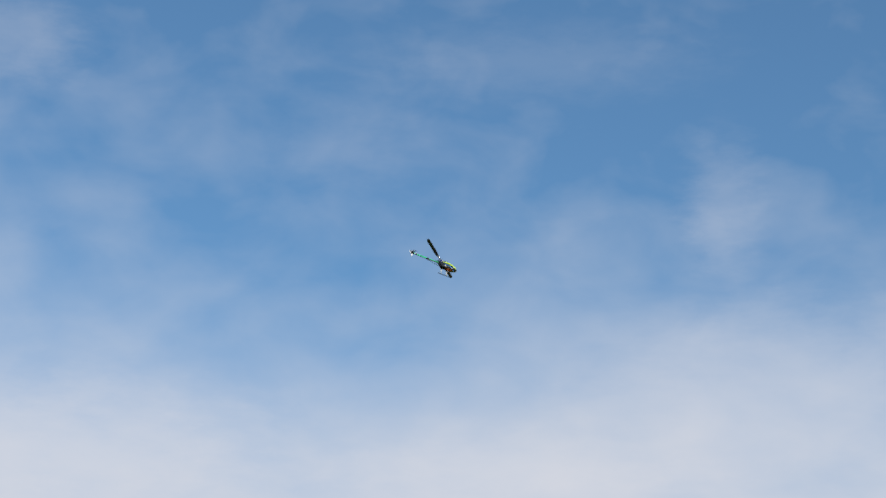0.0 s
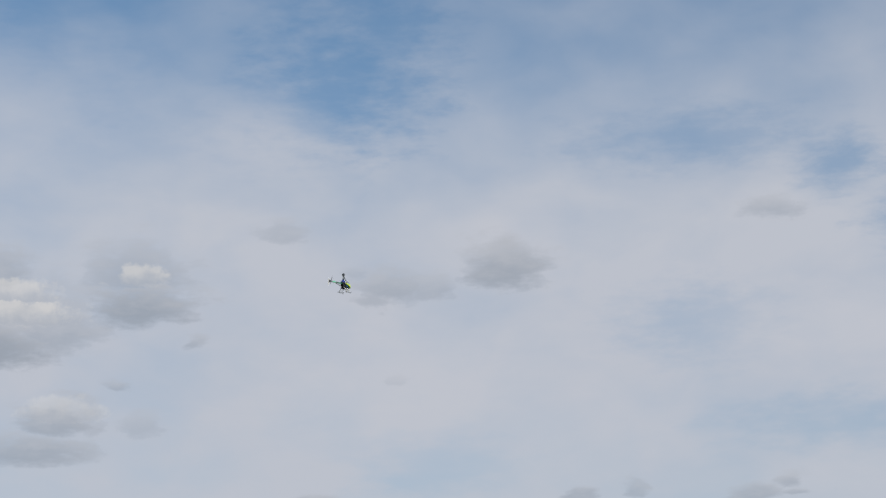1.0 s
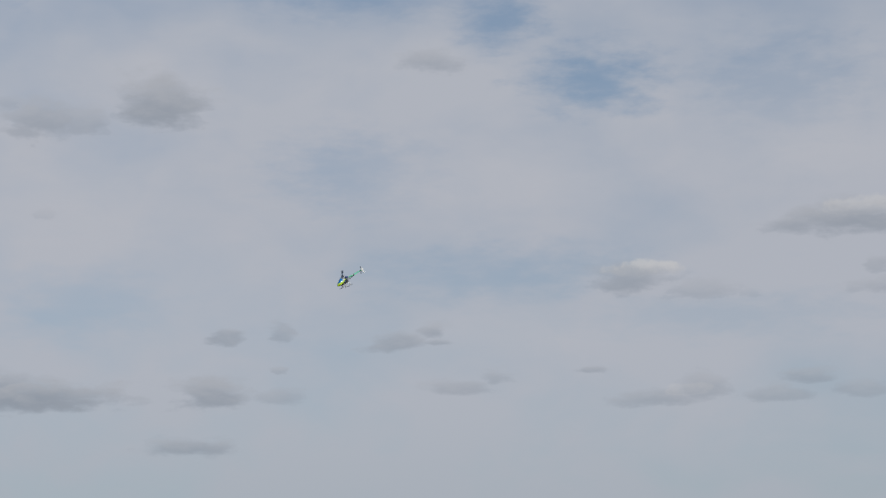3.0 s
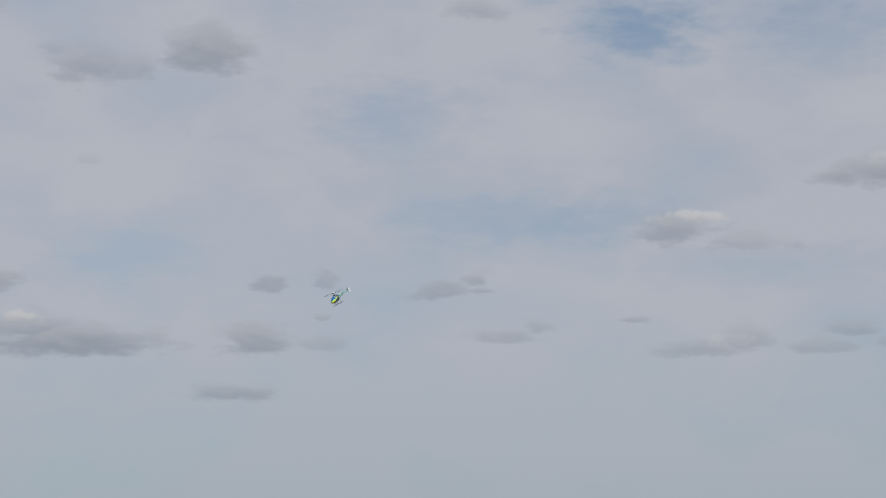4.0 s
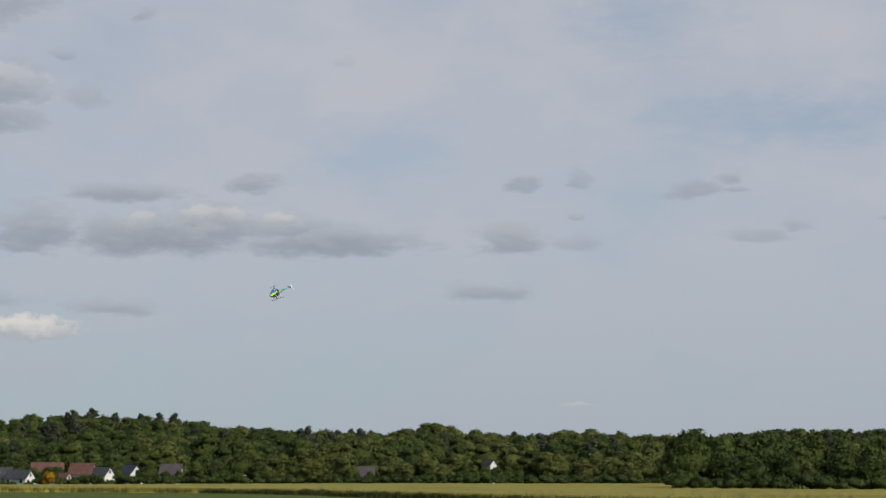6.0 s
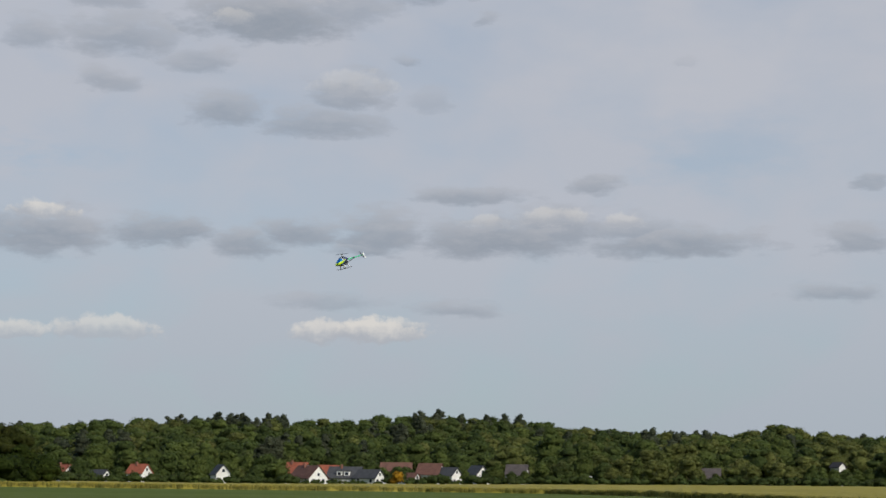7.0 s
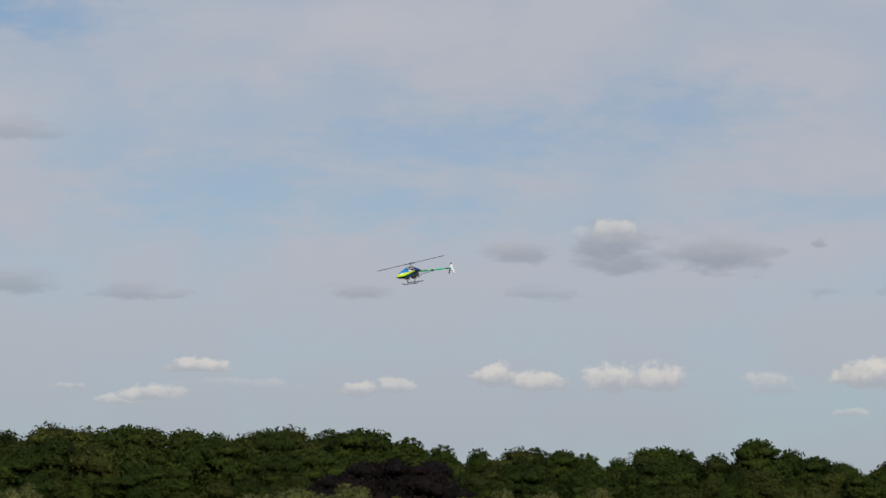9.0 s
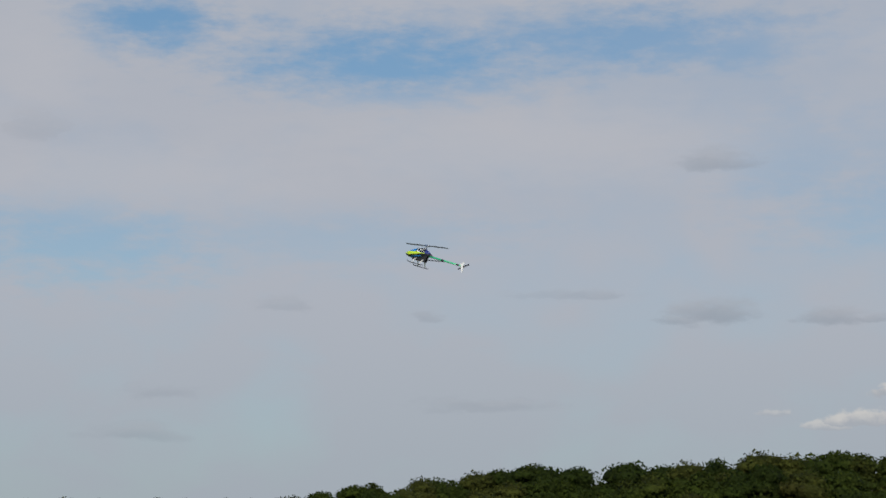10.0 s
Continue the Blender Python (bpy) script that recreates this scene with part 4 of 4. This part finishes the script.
def make_helicopter():
    heli = new("model_helicopter")
    tagged(heli, "flying radio-controlled helicopter with neon yellow and blue canopy", "model helicopter")
    bm = loft(bmesh.new(), ((0.410, -0.070, 0.006, 0.006), (0.398, -0.069, 0.026, 0.022), (0.365, -0.064, 0.050, 0.044), (0.30, -0.050, 0.074, 0.072), (0.21, -0.030, 0.088, 0.102),
                            (0.11, -0.006, 0.086, 0.124), (0.02, 0.014, 0.072, 0.112), (-0.06, 0.024, 0.056, 0.082), (-0.14, 0.024, 0.038, 0.048), (-0.20, 0.014, 0.024, 0.024), (-0.245, 0.004, 0.016, 0.012)))
    part("canopy", bm, CANOPY, heli, "neon yellow canopy with blue top and black sweep")
    bm = bmesh.new()
    for y in (-0.034, 0.034):
        box(bm, (-0.13, y - 0.003, -0.145), (0.20, y + 0.003, 0.03), 0.001)
    box(bm, (-0.12, -0.031, -0.10), (-0.05, 0.031, 0.01), 0.004)
    part("side_frame", bm, CARBON, heli, "black carbon fibre side frames")
    part("battery", box(bmesh.new(), (0.03, -0.026, -0.150), (0.21, 0.026, -0.110), 0.006), ORANGE, heli, "orange-wrapped battery pack")
    bm = tube(bmesh.new(), [(0.05, 0, -0.02), (-0.06, 0, -0.02)], 0.027, 14)
    part("motor", bm, STEEL, heli)
    part("tail_boom", tube(bmesh.new(), [(-0.14, 0, -0.005), (-0.6, 0, -0.01), (-0.98, 0, -0.015)], [0.019, 0.017, 0.015], 14), BOOM, heli, "bright green tail boom with black bands")
    for y in (-1, 1):
        part("boom_brace", tube(bmesh.new(), [(-0.13, 0.03 * y, -0.09), (-0.55, 0.012 * y, -0.025)], 0.005, 6), CARBON, heli)
    bm = bmesh.new()
    shape = ((-0.945, 0.012), (-0.965, 0.04), (-0.995, 0.062), (-1.025, 0.062), (-1.022, 0.012), (-1.032, -0.05), (-1.062, -0.135), (-1.047, -0.146), (-1.012, -0.10), (-0.975, -0.035))
    a, b = ([bm.verts.new((x, y, z)) for x, z in shape] for y in (0.016, 0.026))
    bm.faces.new(a)
    bm.faces.new(b[::-1])
    for k in range(len(shape)):
        bm.faces.new((a[k], a[(k + 1) % len(shape)], b[(k + 1) % len(shape)], b[k]))
    bmesh.ops.recalc_face_normals(bm, faces=bm.faces)
    part("tail_fin", bm, WHITE_GEAR, heli, "white vertical tail fin")
    part("tail_gearbox", box(bmesh.new(), (-1.02, -0.025, -0.035), (-0.95, 0.014, 0.012), 0.006), CARBON, heli)
    for x in (0.11, -0.07):
        for s in (-1, 1):
            part("skid_strut", tube(bmesh.new(), [(x, 0.035 * s, -0.12), (x, 0.075 * s, -0.155), (x - 0.01, 0.115 * s, -0.235)], [0.013, 0.011, 0.009], 8), WHITE_GEAR, heli, "white landing gear strut")
    for s in (-1, 1):
        part("skid", tube(bmesh.new(), [(0.235, 0.115 * s, -0.215), (0.20, 0.115 * s, -0.238), (-0.14, 0.115 * s, -0.240), (-0.165, 0.115 * s, -0.235)], 0.008, 8), CARBON, heli, "slim dark landing skid")
    part("mast", tube(bmesh.new(), [(0, 0, 0.05), (0, 0, 0.185)], 0.008, 10), STEEL, heli)
    part("swashplate", tube(bmesh.new(), [(0, 0, 0.115), (0, 0, 0.122), (0, 0, 0.135)], [0.038, 0.042, 0.028], 16), STEEL, heli)
    rotor = new("main_rotor")
    rotor.parent = heli
    rotor.location = (0, 0, 0.19)
    bm = box(bmesh.new(), (-0.045, -0.018, -0.02), (0.045, 0.018, 0.02), 0.006)
    for s in (-1, 1):
        tube(bm, [(0.04 * s, 0, 0), (0.13 * s, 0, 0)], [0.015, 0.012], 10)
    part("rotor_head", bm, STEEL, rotor)
    for s in (0, 180):
        b = part("rotor_blade", blade(bmesh.new(), 0.10, 0.79, 0.070, 0.009), BLADE, rotor, "long dark rotor blade")
        b.matrix_basis = pose(0, 0, 0, 0, 0, s)
    tail = new("tail_rotor")
    tail.parent = heli
    tail.matrix_basis = pose(-0.99, -0.045, -0.012, 90, 0, 0)
    part("tail_hub", tube(bmesh.new(), [(0, 0, -0.02), (0, 0, 0.02)], 0.014, 10), STEEL, tail)
    for s in (0, 180):
        b = part("tail_blade", blade(bmesh.new(), 0.012, 0.135, 0.03, 0.004), BLADE, tail)
        b.matrix_basis = pose(0, 0, 0, 0, 0, s)
    return heli, rotor, tail


helicopter, main_rotor, tail_rotor = make_helicopter()

# seconds, place, heading (anticlockwise from +y), nose up, lean to the right
FLIGHT = (
    (0, -14.70, 42.07, 19.81, -25, 0, -31), (0.2, -11.46, 45.82, 18.69, -25, 7, -3), (0.3, -10.00, 48.02, 18.39, -26, 9, 5), (0.5, -7.07, 52.54, 18.16, -25, 8, 2), 
    (0.7, -3.91, 56.08, 17.68, -27, 6, -3), (1, 0.77, 56.82, 15.78, -24, 7, 2), (1.5, 7.15, 62.14, 15.14, -24, 9, -3), (1.7, 9.15, 62.95, 14.73, -6, 7, -12), 
    (2, 11.01, 63.30, 14.38, 27, 9, -25), (2.5, 11.92, 62.42, 13.62, 102, -28, -17), (2.7, 12.42, 64.74, 13.67, 116, -28, -8), (3.8, 12.55, 75.02, 12.35, 140, -26, 19), (4, 11.88, 76.26, 12.08, 141, -26, 20), (4.5, 10.21, 81.77, 11.63, 148, -25, 16), 
    (5, 7.49, 81.60, 10.33, 147, -22, 7), (5.2, 6.18, 80.53, 9.86, 146, -20, 19), (6.3, -1.82, 66.88, 7.63, 150, -15, 14), (6.5, -3.35, 64.23, 7.57, 152, -17, 13), 
    (7, -7.68, 61.48, 8.06, 150, -16, 8), (7.5, -12.02, 56.74, 8.24, 149, -16, 6), (8, -15.76, 49.84, 7.90, 154, -12, 1), (8.5, -20.76, 46.25, 7.80, 149, -13, 4), 
    (9, -24.34, 39.05, 7.09, 151, -10, 6), (9.5, -28.03, 32.19, 6.79, 145, -0, 12), (10, -32.55, 26.81, 7.43, 106, 17, 14))
# where the blades point, in degrees from the nose, every half second
PHASES = (27, 4, 23, 54, 159, 82, 40, 40, 61, 64, 54, 40, 40, 53, 50, 51, 63, 4, 133, 148, 157)


def motions():
    rows = []
    for t, x, y, z, heading, nose, lean in FLIGHT:
        turn = Matrix.Rotation(radians(heading + 90), 4, "Z") @ Matrix.Rotation(radians(-nose), 4, "Y") @ Matrix.Rotation(radians(lean), 4, "X")
        rows.append((t, Matrix.Translation((x, y, z)) @ turn))
    walk(helicopter, rows)
    # both rotors turn steadily clockwise; each half second ends on its own phase
    rows, tail_rows, angle = [], [], PHASES[0]
    for k in range(len(PHASES)):
        rows.append((k * 0.5, pose(0, 0, 0.19, 0, 0, angle)))
        if k + 1 < len(PHASES):
            step = -720 + ((PHASES[k + 1] - PHASES[k] + 90) % 180 - 90)
            for j in range(1, 15):
                rows.append((k * 0.5 + j / 30, pose(0, 0, 0.19, 0, 0, angle + step * j / 15)))
            angle += step
    for k in range(301):
        tail_rows.append((k / 30, pose(-0.99, -0.045, -0.012, 90, 0, 0) @ pose(0, 0, 0, 0, 0, 25 + 73 * k)))
    walk(main_rotor, rows)
    walk(tail_rotor, tail_rows)


motions()
